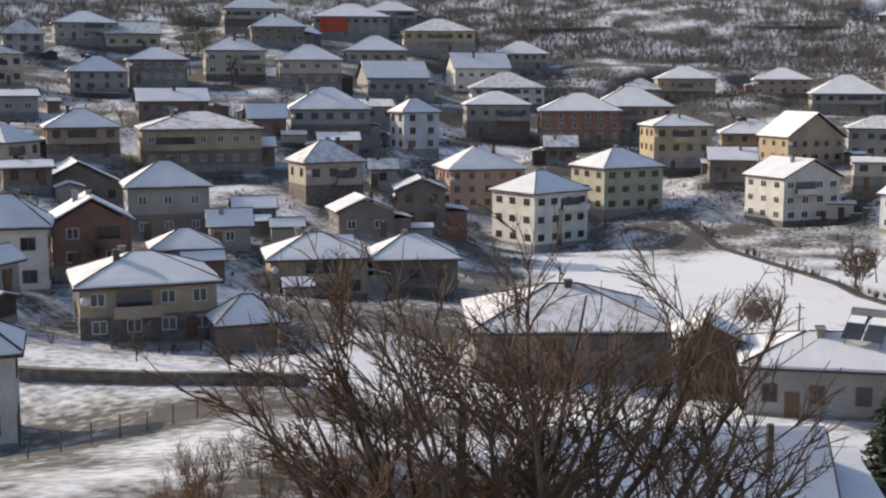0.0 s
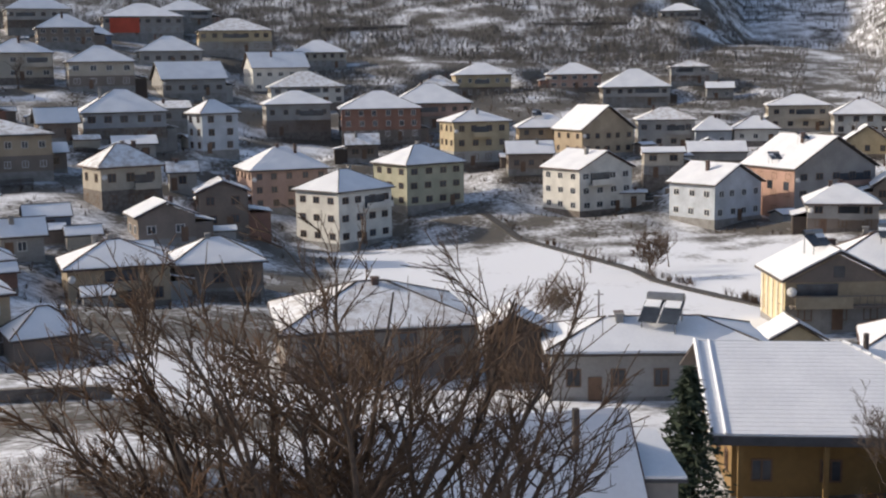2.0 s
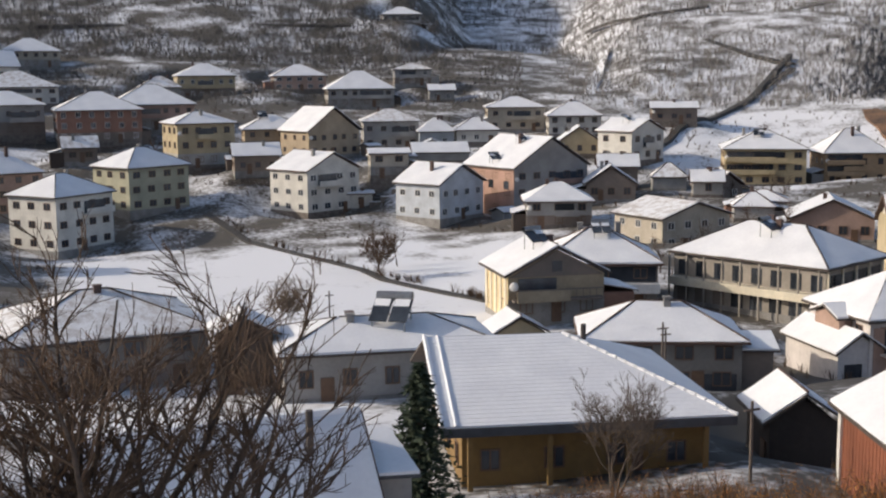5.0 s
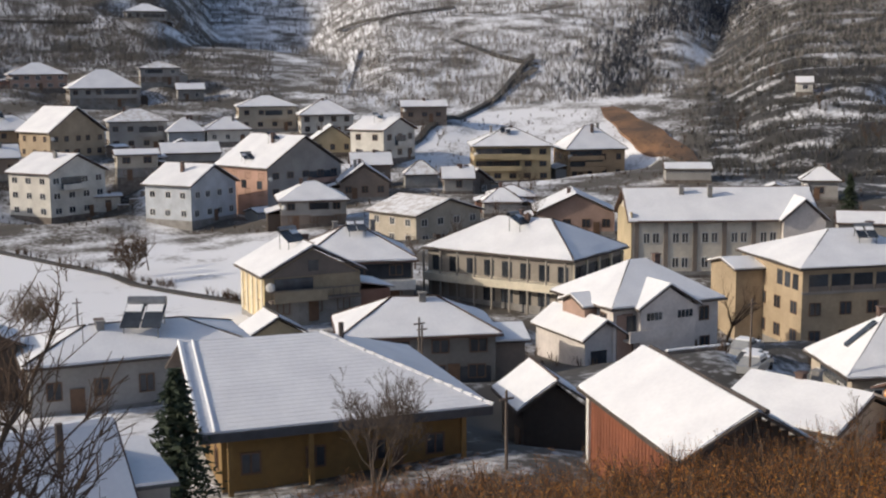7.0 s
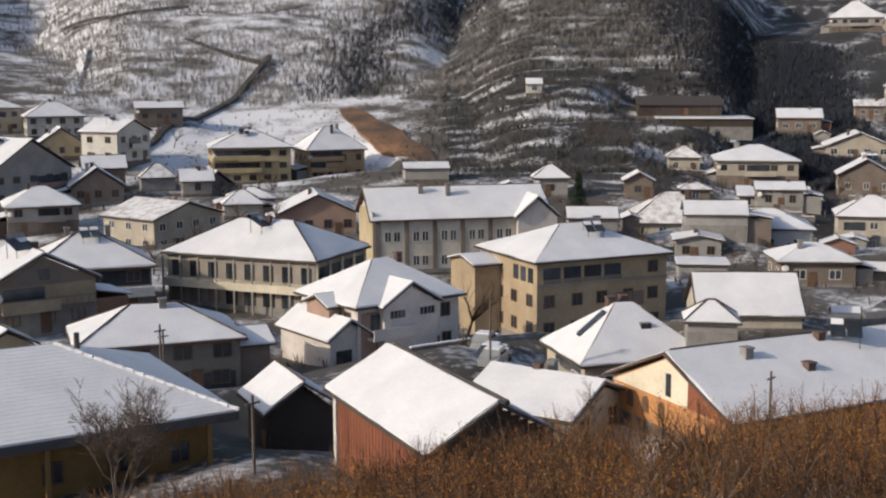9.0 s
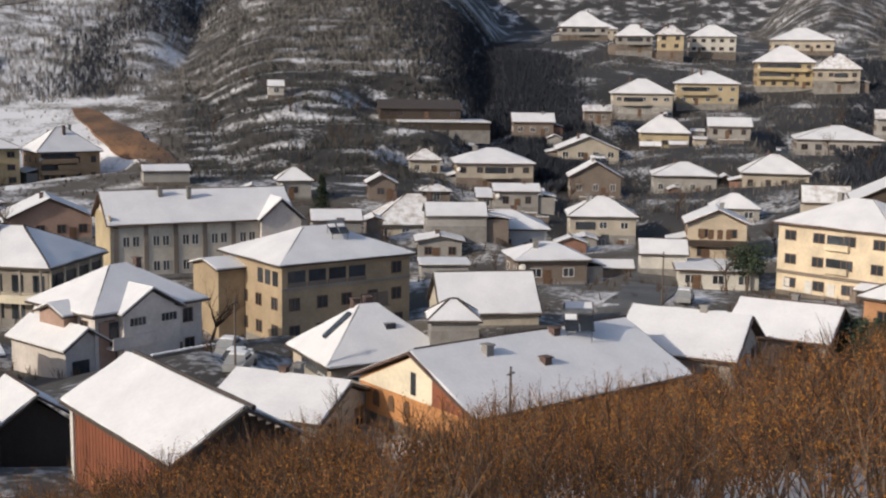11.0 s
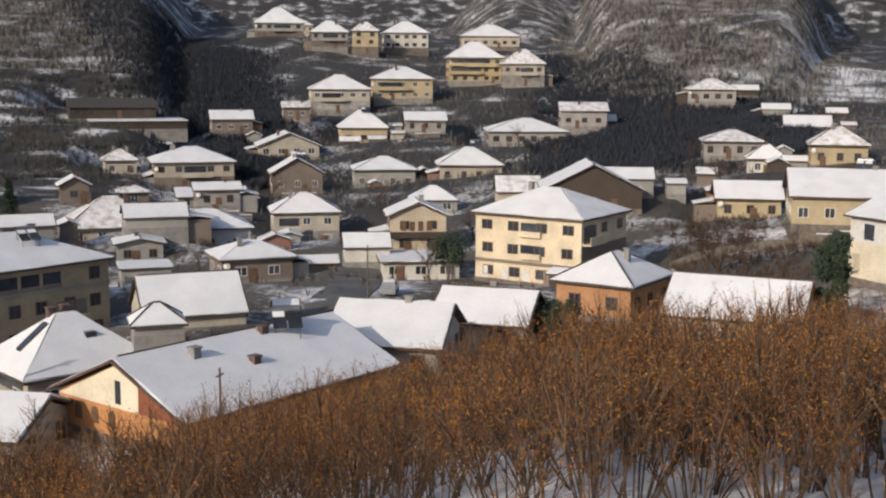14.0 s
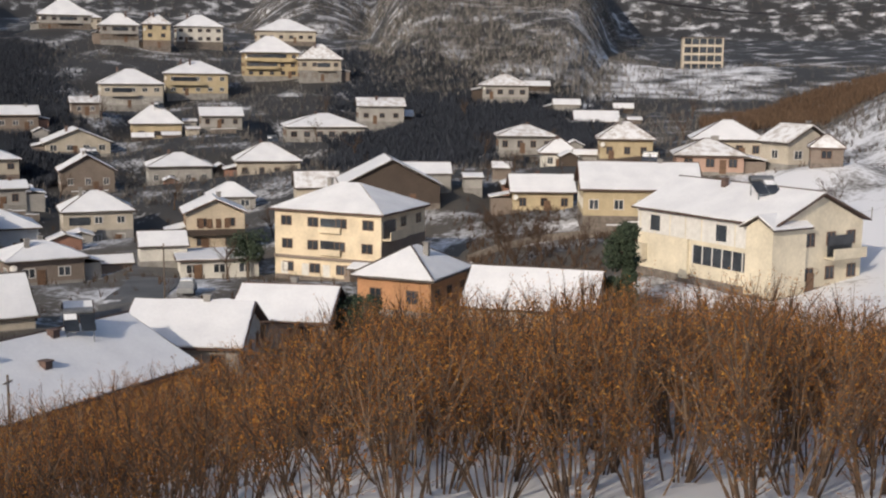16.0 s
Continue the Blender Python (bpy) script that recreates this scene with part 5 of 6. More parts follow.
def solar_heater(x, y, z, turn, seed=0):
    """A tilted black collector with a tank above it, on a steel stand."""
    top = new("solar_water_heater")
    top.matrix_world = pose(x, y, z, 0, 0, turn) @ Matrix.Scale({30: 1.4, 124: 1.25}.get(seed, 1.0), 4)
    tagged(top, "roof solar water heater with dark panels and a snowy tank", "solar heater", "solar heaters")
    for k in (-1, 1):
        bm = bmesh.new()
        box(bm, k * 0.55 - 0.5, -0.9, -0.04, k * 0.55 + 0.5, 0.9, 0.05)
        bmesh.ops.rotate(bm, verts=bm.verts[:], cent=(0, 0, 0), matrix=Matrix.Rotation(radians(30), 3, "X"))
        bmesh.ops.translate(bm, verts=bm.verts[:], vec=(0, 0, 0.5))
        part("panel", bm, GLASS_AND_SHADE, top)
        if (seed + k) % 3 == 0:
            continue
        bm = bmesh.new()
        box(bm, k * 0.55 - 0.45, 0.25, 0.06, k * 0.55 + 0.4, 0.85, 0.11)
        bmesh.ops.rotate(bm, verts=bm.verts[:], cent=(0, 0, 0), matrix=Matrix.Rotation(radians(30), 3, "X"))
        bmesh.ops.translate(bm, verts=bm.verts[:], vec=(0, 0, 0.5))
        part("panel_snow", bm, SNOW, top)
    bm = bmesh.new()
    tube(bm, [(-1.0, 0.9, 1.12), (1.0, 0.9, 1.12)], [0.27, 0.27], 10)
    part("tank", bm, METAL, top)
    for sx in (-0.9, 0.9):
        for sy, zt in ((-0.6, 0.12), (0.8, 0.95)):
            bm = bmesh.new()
            box(bm, sx - 0.03, sy - 0.03, -0.8, sx + 0.03, sy + 0.03, zt)
            part("leg", bm, METAL, top)


for number, row in enumerate(PLAN):
    thing = build_house(number, *row)
    x, y, zb, w, d, h, rise, turn, roof, wall = row
    dress(thing, w, d, h, rise, wall)


def roof_height(x, y):
    """The snow's height on the roof under a place."""
    best = zof(x, y)
    for hx, hy, zb, w, d, h, rise, turn, roof, wall in PLAN:
        c, s = math.cos(radians(turn)), math.sin(radians(turn))
        u, v = (x - hx) * c + (y - hy) * s, -(x - hx) * s + (y - hy) * c
        a, e = w / 2 + 0.6, d / 2 + 0.6
        if abs(u) < a and abs(v) < e:
            k = {"gx": 1 - abs(v) / e, "gy": 1 - abs(u) / a, "flat": 0}.get(roof, min(a - abs(u), e - abs(v)) / min(a, e))
            best = max(best, zb + h + rise * k + 0.25)
    return best


def zof(x, y):
    return float(terrain(x, y))


for x, y, turn in ((30.2, 84.6, -35), (52.1, 103.7, 10), (124.5, -15.0, -70), (77.9, 36.5, -60), (95.3, 207.1, 0), (82.8, 107.9, 20), (105.8, 78.9, -30)):
    solar_heater(x, y, roof_height(x, y) + (0.0 if x == 124.5 else 0.35), turn, int(abs(x)))
rng = random.Random(12)
for number, row in enumerate(list(PLAN)):
    x, y, zb, w, d, h, rise, turn, roof, wall = row
    if 125 < math.hypot(x, y) < 330 and h > 3.5 and w > 7 and number % 5 == 2 and wall not in ("school", "hall", "beige", "frame", "creambig"):
        sx, sy = x + rng.uniform(-0.2, 0.2) * w, y - 0.12 * d
        solar_heater(sx, sy, roof_height(sx, sy) + 0.3, turn + rng.uniform(-20, 20), number)
# small sheds and wood stores in the yards
made, tries = 0, 0
while made < 56 and tries < 4000:
    tries += 1
    hx, hy, _, w, d, *rest = PLAN[rng.randrange(len(PLAN))]
    a, reach = rng.uniform(0, math.tau), 0.62 * max(w, d) + rng.uniform(2.2, 4.5)
    x, y = hx + math.cos(a) * reach, hy + math.sin(a) * reach
    b, r = math.degrees(math.atan2(x, y)), math.hypot(x, y)
    if not 100 < r < 330 or 4 < b < 28 and r < 200 or b > 92 and r < 180 or 104 < x < 164 and 40 < y < 72 or b > 64 and r < 125:
        continue
    if any(math.hypot(x - q[0], y - q[1]) < 0.60 * max(q[3], q[4]) + 2.0 for q in PLAN):
        continue
    w, d = rng.uniform(2.6, 5.0), rng.uniform(2.4, 3.6)
    row = (x, y, zof(x, y), w, d, rng.uniform(1.7, 2.15), rng.uniform(0.5, 1.0), rest[2] + rng.choice((0, 90)), rng.choice(("gx", "gy", "gx")), rng.choice(("wood", "brown", "grey", "wood", "brick", "cream")))
    PLAN.append(row)
    build_house(len(PLAN), *row)
    made += 1


def garden_fence(x, y, turn, length, tall, kind):
    """A yard's fence of palings between posts, or a low wall with snow on it."""
    c, s = math.cos(radians(turn)), math.sin(radians(turn))
    top = new("garden_fence" if kind else "garden_wall")
    z0 = zof(x, y)
    top.matrix_world = pose(x, y, z0, 0, 0, turn)
    tagged(top, "dark weathered paling fence round a snowy yard" if kind else "low stone yard wall capped with snow", "fence" if kind else "wall", "yard fences" if kind else "yard walls")
    ground_at = lambda u: zof(x + c * u, y + s * u) - z0
    n = max(3, int(length / 2))
    if kind:
        for k in range(n + 1):
            u = length * (k / n - 0.5)
            bm = bmesh.new()
            box(bm, u - 0.06, -0.06, ground_at(u) - 0.4, u + 0.06, 0.06, ground_at(u) + tall + 0.1)
            part("post", bm, POLE, top)
        bm = bmesh.new()
        m = int(length / 0.16)
        for k in range(m):
            u = length * ((k + 0.5) / m - 0.5)
            g = ground_at(u) + 0.05 * math.sin(k * 2.3)
            box(bm, u - 0.05, -0.09, g, u + 0.05, -0.065, g + tall)
        part("paling_panel", bm, EAVE, top)
    else:
        for k in range(n):
            u0, u1 = length * (k / n - 0.5), length * ((k + 1) / n - 0.5)
            g = min(ground_at(u0), ground_at(u1))
            bm = bmesh.new()
            box(bm, u0, -0.15, g - 0.4, u1, 0.15, g + tall)
            seg = part("wall_segment", bm, STONE, top)
            bm = bmesh.new()
            box(bm, u0 + 0.01, -0.19, g + tall + 0.002, u1 - 0.01, 0.19, g + tall + 0.11)
            part("snow_cap", bm, SNOW, seg)


made, tries = 0, 0
while made < 46 and tries < 4000:
    tries += 1
    hx, hy, _, w, d, h, _, turn, *rest = PLAN[rng.randrange(175)]
    length, off = rng.uniform(6, 13), d / 2 + rng.uniform(2.5, 5)
    x, y = hx + math.sin(radians(turn)) * off, hy - math.cos(radians(turn)) * off
    b, r = math.degrees(math.atan2(x, y)), math.hypot(x, y)
    if h < 2.4 or not 100 < r < 300 or 4 < b < 28 and r < 200 or b > 92 and r < 180 or 104 < x < 164 and 40 < y < 72:
        continue
    ux, uy = math.cos(radians(turn)), math.sin(radians(turn))
    if any(math.hypot(x + ux * e * length - q[0], y + uy * e * length - q[1]) < 0.55 * max(q[3], q[4]) for q in PLAN for e in (-0.5, 0, 0.5)):
        continue
    garden_fence(x, y, turn, length, rng.uniform(0.9, 1.3), made % 3)
    made += 1


# ---- vegetation ----
def branch(bm, p, d, length, r, rng, level, spread, out, up=0.25, sides=4, least=0.004):
    """A branch that curves, and its side branches."""
    pts, dirv, q = [p.copy()], d.normalized(), p.copy()
    n = 4 if level < 2 else 3
    for _ in range(n):
        dirv = (dirv + Vector((rng.gauss(0, 0.16), rng.gauss(0, 0.16), rng.gauss(0, 0.08) + up * 0.3))).normalized()
        q = q + dirv * (length / n)
        pts.append(q.copy())
    tube(bm, pts, [max(r * (1 - 0.75 * k / n), least) for k in range(n + 1)], sides if level < 2 else 3)
    if level >= out:
        return
    for k in range(rng.randint(3, 5) if level else rng.randint(5, 7)):
        s = rng.uniform(0.25, 1.0)
        i = min(int(s * n), n - 1)
        base = pts[i].lerp(pts[i + 1], s * n - i)
        side = Vector((rng.gauss(0, 1), rng.gauss(0, 1), rng.gauss(0, 0.5))).normalized()
        nd = (dirv + side * spread).normalized()
        branch(bm, base, nd, length * rng.uniform(0.4, 0.62), r * (1 - 0.7 * s) * 0.6, rng, level + 1, spread, out, up, sides, least)


def bare_tree(name, x, y, z, height, seed, stems=1, lean=0.5, levels=3, spread=0.8, thick=0.02, label="", mat=None, least=0.006, boughs=None):
    rng = random.Random(seed)
    top = new(name)
    top.location = (x, y, z)
    tagged(top, label or "bare leafless tree with grey-brown twigs in snow", "tree", "bare trees")
    bm = bmesh.new()
    tips = []
    for s in range(stems):
        a = math.tau * s / stems + rng.uniform(-0.3, 0.3)
        l = lean * rng.uniform(0.3, 1.1) if stems > 1 else 0.05
        d = Vector((math.cos(a) * l, math.sin(a) * l, 1)).normalized()
        n, q, pts = 4, Vector((math.cos(a) * 0.15, math.sin(a) * 0.15, -0.3)), []
        h0 = height * (0.45 if stems == 1 else 0.5)
        for k in range(n + 1):
            pts.append(q.copy())
            d = (d + Vector((rng.gauss(0, 0.08), rng.gauss(0, 0.08), 0.02))).normalized()
            q = q + d * (h0 / n)
        r0 = height * thick / (1 if stems == 1 else stems ** 0.4)
        tube(bm, pts, [r0 * (1 - 0.13 * k) for k in range(n + 1)], 6)
        tips.append((pts, d, r0))
    part("trunk", bm, mat or BARK, top, smooth=True)
    bm = bmesh.new()
    for pts, d, r0 in tips:
        for _ in range(boughs or (6 if stems == 1 else 4)):
            i = rng.choice((2, 3, 4, 4))
            side = Vector((rng.gauss(0, 1), rng.gauss(0, 1), rng.uniform(0, 0.5))).normalized()
            branch(bm, pts[i], (d + side * spread).normalized(), height * rng.uniform(0.32, 0.5), r0 * 0.5, rng, 0, spread * 0.8, levels - 1, least=least)
    part("crown", bm, mat or BARK, top, "fine bare twigs", smooth=True)
    return top


def conifer(name, x, y, z, height, width, seed, label):
    rng = random.Random(seed)
    top = new(name)
    top.location = (x, y, z)
    tagged(top, label, "tree", "evergreens")
    bm = bmesh.new()
    tube(bm, [(0, 0, -0.3), (0, 0, height * 0.5), (0, 0, height * 0.97)], [width * 0.05, width * 0.035, 0.01], 6)
    part("trunk", bm, BARK, top)
    bm = bmesh.new()
    n = int(height * 60)
    for k in range(n):
        u = (k + rng.random()) / n
        zc = height * (0.05 + 0.93 * u)
        reach = width * 0.5 * (1 - u) ** 0.75 * rng.uniform(0.65, 1.15) + 0.05
        a = rng.uniform(0, math.tau)
        c, s = math.cos(a), math.sin(a)
        for j in range(5):
            f = (j + 1) / 5
            p = Vector((c * reach * f, s * reach * f, zc - reach * 0.3 * f))
            for _ in range(2):
                e = Vector((rng.gauss(0, 1), rng.gauss(0, 1), rng.gauss(0, 0.5))) * 0.085 * (0.5 + width * 0.16)
                g = Vector((rng.gauss(0, 1), rng.gauss(0, 1), rng.gauss(-0.3, 0.5))) * 0.17 * (0.5 + width * 0.16)
                poly(bm, (p - e, p + e, p + g))
    part("crown", bm, PINE, top, "dark green needles")
    return top


def sweep(bm, p, d, length, r0, r1, steps, sides, rng, bend, wobble):
    """A stem that bends steadily and wanders a little; gives its points and directions."""
    pts, dirs, q, d = [p.copy()], [d.normalized()], p.copy(), d.normalized()
    for _ in range(steps):
        d = (d + bend / steps + Vector((rng.gauss(0, wobble), rng.gauss(0, wobble), rng.gauss(0, wobble * 0.6)))).normalized()
        q = q + d * (length / steps)
        pts.append(q.copy())
        dirs.append(d)
    tube(bm, pts, [r0 + (r1 - r0) * k / steps for k in range(steps + 1)], sides)
    return pts, dirs


def old_bush(x, y, height, seed, stems, wind, wide, mat, twig, words):
    """A big neglected fruit bush: wavy thick stems, arching boughs and a feathery crown swept one way."""
    rng = random.Random(seed)
    top = new("bare_tree")
    top.location = (x, y, zof(x, y) - 0.2)
    tagged(top, words, "tree", "bare trees")
    bm, crown = bmesh.new(), bmesh.new()
    for k in range(stems):
        a = math.tau * k / stems + rng.uniform(-0.3, 0.3)
        out = Vector((math.cos(a), math.sin(a) * 0.6, 0))
        lean = wide * rng.uniform(0.15, 1.0)
        p = out * rng.uniform(0.3, 1.0)
        pts, dirs = sweep(bm, p, Vector((out.x * lean, out.y * lean, 1)), height * rng.uniform(0.72, 0.98), rng.uniform(0.09, 0.15), 0.02, 9, 6, rng, out * 0.25 + wind * 0.3, 0.11)
        for _ in range(10):
            u = rng.uniform(0.4, 0.97) * 9
            i = int(u)
            side = Vector((rng.gauss(0, 1), rng.gauss(0, 0.7), rng.gauss(0.1, 0.35))).normalized()
            base = pts[i].lerp(pts[i + 1], u - i)
            thick = 0.042 * (1.15 - u / 9)
            bp, bd = sweep(crown, base, dirs[i] * 0.8 + side * 0.75 + wind * 0.3, rng.uniform(1.1, 2.5), thick + 0.012, 0.010, 6, 4, rng, Vector((0, 0, 0.25)) + wind * 0.5, 0.15)
            for _ in range(6):
                v = rng.uniform(0.2, 1.0) * 5.99
                j = int(v)
                side = Vector((rng.gauss(0, 1), rng.gauss(0, 1), rng.gauss(0.2, 0.6))).normalized()
                tp, td = sweep(crown, bp[j].lerp(bp[j + 1], v - j), bd[j] + side * 0.6 + wind * 0.3, rng.uniform(0.45, 1.2), 0.017, 0.008, 4, 3, rng, wind * 0.5 + Vector((0, 0, 0.1)), 0.16)
                for _ in range(3):
                    m = rng.randrange(4)
                    side = Vector((rng.gauss(0, 1), rng.gauss(0, 1), rng.gauss(0, 0.6))).normalized()
                    sweep(crown, tp[m], td[m] + side * 0.7 + wind * 0.3, rng.uniform(0.2, 0.55), 0.010, 0.006, 2, 3, rng, wind * 0.3, 0.12)
    part("trunk", bm, mat, top, smooth=True)
    part("crown", crown, twig, top, "fine curved bare twigs", smooth=True)


# the big bare bushes below the viewpoint
OLD_BARK = material("dark_rough_bark", (0.045, 0.032, 0.026), (0.095, 0.07, 0.055), 5, 0.9, 0.6)
old_bush(1.2, 22.0, 9.6, 5, 15, Vector((-0.15, 0, 0.0)), 0.21, OLD_BARK, BUSH_TWIG, "large many-stemmed bare bush with dark curved twigs")
old_bush(3.7, 23.0, 7.7, 8, 10, Vector((0.10, 0, 0.05)), 0.24, OLD_BARK, BUSH_TWIG, "many-stemmed bare bush with dark brown twigs")
old_bush(-0.2, 23.5, 8.8, 12, 12, Vector((-0.36, 0, -0.06)), 0.20, OLD_BARK, RUSTY, "spreading bare bush with reddish brown twigs")
bare_tree("bare_tree", 26.4, 44.8, 9.6, 5.0, 21, stems=4, lean=0.55, levels=4, spread=1.05, thick=0.022, least=0.008, boughs=6, label="small bare fruit tree with pale grey bark before a roof")
bare_tree("bare_tree", 48.1, 35.9, 9.8, 2.8, 22, levels=3, spread=0.9, thick=0.03, label="gnarled pruned bare fruit tree")
for k, (x, y, h) in enumerate(((53.8, 156.0, 6.5), (134.5, 12.1, 7.5), (59.4, 17.9, 3.6), (-65, 313, 11), (-60, 318, 12), (147.7, -26.2, 5.6), (210.6, 43.2, 5.0),
                               (58, 160, 5), (46, 158, 4.5), (-24, 92, 3.2), (-13.5, 92, 3.4), (-16, 88, 3), (138, 8, 5.5), (142, 4, 5), (-52, 300, 9), (121, 100, 5), (150, 60, 5))):
    bare_tree("bare_tree", x, y, zof(x, y) - 0.1, h, 40 + k, levels=4 if k in (0, 1, 12) else 3, spread=0.85, thick=0.024, least=0.016, mat=BUSH_TWIG)
bare_tree("bare_tree", 29.5, 114.3, zof(29.5, 114.3) - 0.1, 5.0, 43, stems=7, lean=0.55, levels=4, spread=0.9, thick=0.02, least=0.014, mat=FUZZ, label="rounded pale brown bare shrub in a snowy meadow")
bare_tree("bare_tree", 52.6, 151.5, zof(52.6, 151.5) - 0.1, 6.0, 47, stems=5, lean=0.5, levels=4, spread=0.9, thick=0.02, least=0.018, mat=BUSH_TWIG, label="dark leafless thicket beside a ditch")
conifer("conifer", 20.4, 53.2, zof(20.4, 53.2) - 0.2, 8.2, 5.0, 1, "dark green spruce close beside a house")


def evergreen(x, y, height, width, seed, label, low=0.3, high=0.8, count=15):
    """A rounded evergreen: lobes of small leaves round a short trunk."""
    rng = random.Random(seed)
    top = new("evergreen_tree")
    top.location = (x, y, zof(x, y))
    tagged(top, label, "tree", "evergreens")
    bm = bmesh.new()
    tube(bm, [(0, 0, -0.3), (0.05, 0, height * 0.3), (0, 0.05, height * 0.8)], [0.2, 0.16, 0.05], 6)
    part("trunk", bm, BARK, top)
    bm = bmesh.new()
    lobes = [(Vector((rng.uniform(-0.28, 0.28) * width, rng.uniform(-0.28, 0.28) * width, height * rng.uniform(low, high))), width * rng.uniform(0.16, 0.27)) for _ in range(count)]
    for c, r in lobes:
        for _ in range(170):
            n = Vector((rng.gauss(0, 1), rng.gauss(0, 1), rng.gauss(0, 1))).normalized()
            p = c + n * r * rng.uniform(0.6, 1.12)
            e = Vector((rng.gauss(0, 1), rng.gauss(0, 1), rng.gauss(0, 1))).normalized() * 0.17
            g = e.orthogonal().normalized() * 0.12
            poly(bm, (p - e, p + g, p + e, p - g))
    part("crown", bm, PINE, top, "dense dark green leaves")


evergreen(112.0, -0.9, 8.8, 3.6, 4, "tall columnar dark cypress beside a building", 0.08, 0.93, 34)
evergreen(143.2, 44.8, 6.8, 5.6, 2, "dense rounded dark evergreen tree beside a house")
conifer("conifer", 158.7, 121.7, zof(158.7, 121.7), 7.5, 4.0, 3, "dark fir tree at the foot of a hill")
evergreen(-69, 345, 13.5, 15, 6, "dark clump of trees above the upper houses", 0.15, 0.85, 30)
evergreen(103.6, 22.3, 4.4, 5.2, 5, "low rounded dark evergreen at the edge of the thicket")


# hazel thicket on the slope below the viewpoint
def hazel(seed, leafy):
    rng = random.Random(seed)
    st, lf = bmesh.new(), bmesh.new()
    for s in range(14):
        a, l = rng.uniform(0, math.tau), rng.uniform(0.05, 0.6)
        d = Vector((math.cos(a) * l, math.sin(a) * l, 1)).normalized()
        q, pts, hh = Vector((math.cos(a) * 0.25, math.sin(a) * 0.25, -0.2)), [], rng.uniform(2.4, 3.7)
        for k in range(5):
            pts.append(q.copy())
            d = (d + Vector((rng.gauss(0, 0.07), rng.gauss(0, 0.07), 0.03))).normalized()
            q = q + d * hh / 4
        tube(st, pts, [0.025, 0.022, 0.018, 0.013, 0.006], 3)
        for _ in range(11):
            i = rng.choice((1, 2, 2, 3, 3, 3))
            b = pts[i].lerp(pts[i + 1], rng.random())
            e = b + (d + Vector((rng.gauss(0, 0.45), rng.gauss(0, 0.45), rng.gauss(0.1, 0.2)))).normalized() * rng.uniform(0.5, 1.1)
            tube(st, [b, e], [0.012, 0.004], 3)
            for _ in range(leafy):
                p = b.lerp(e, rng.uniform(0.1, 1.1)) + Vector((rng.gauss(0, 0.06), rng.gauss(0, 0.06), rng.gauss(0, 0.06)))
                u = Vector((rng.gauss(0, 1), rng.gauss(0, 1), rng.gauss(0, 1))).normalized() * rng.uniform(0.024, 0.046)
                v = u.orthogonal().normalized() * rng.uniform(0.009, 0.018)
                poly(lf, (p - u, p + v * 1.5, p + u))
    return mesh_of("stem_clump", st, HAZEL), mesh_of("foliage", lf, LEAF)


KINDS = [hazel(100 + k, 14 if k < 5 else 9) for k in range(7)]
rng = random.Random(77)
spots = []
tries = 0
while len(spots) < 295 and tries < 30000:
    tries += 1
    b, r = rng.uniform(31, 109), math.sqrt(rng.uniform(23.5 ** 2, 51 ** 2))
    if r > np.interp(b, (31, 50, 65, 78), (33, 41, 45, 51)) + rng.uniform(-1, 1) or b < 40 and r < 27 or b > 58 and r < 29.5 and rng.random() < 0.74:
        continue
    x, y = r * math.sin(radians(b)), r * math.cos(radians(b))
    if min(((x - p[0]) ** 2 + (y - p[1]) ** 2 for p in spots), default=9) > 1.75 ** 2:
        spots.append((x, y))
for x, y in spots:
    bush = new("hazel_bush")
    sz = rng.uniform(0.82, 1.02) * (1.13 if x > abs(y) * 5 else 1)
    bush.matrix_world = pose(x, y, zof(x, y), 0, 0, rng.uniform(0, 360)) @ Matrix.Diagonal((sz * 1.2, sz * 1.2, sz, 1))
    tagged(bush, "brown hazel bush with dead leaves on a snowy slope", "bush", "hazel thicket")
    k = rng.choice(KINDS)
    piece("stem_clump", k[0], bush, Matrix())
    piece("foliage", k[1], bush, Matrix())
for k in range(75):
    b = rng.uniform(26, 54)
    r = rng.uniform(36, 44)
    x, y = r * math.sin(radians(b)), r * math.cos(radians(b))
    crest = 28 + r * math.tan(radians(np.interp(b, (26, 31, 41, 49, 54), (-20.0, -19.4, -18.4, -16.9, -16.2)) + rng.gauss(-0.3, 0.35)))
    tall = min(max((crest - zof(x, y)) / 3.5, 0.3), 1.15)
    bush = new("hazel_bush")
    bush.matrix_world = pose(x, y, zof(x, y) - 0.1, 0, 0, rng.uniform(0, 360)) @ Matrix.Diagonal((1.0, 1.0, tall, 1))
    tagged(bush, "low dull brown brush at the lower edge of a thicket", "bush", "hazel thicket")
    m = rng.choice(KINDS[4:])
    piece("stem_clump", m[0], bush, Matrix())
    piece("foliage", m[1], bush, Matrix())
for k in range(34):
    b, r = rng.uniform(-14, 1), rng.uniform(36, 52)
    x, y = r * math.sin(radians(b)), r * math.cos(radians(b))
    bush = new("hazel_bush")
    bush.matrix_world = pose(x, y, zof(x, y) - 0.6, 0, 0, rng.uniform(0, 360)) @ Matrix.Diagonal((*[rng.uniform(0.5, 0.85)] * 3, 1))
    tagged(bush, "low leafless hazel bush in the snow", "bush", "hazel bushes by the meadow")
    piece("stem_clump", KINDS[6][0], bush, Matrix())
    piece("foliage", KINDS[6][1], bush, Matrix())


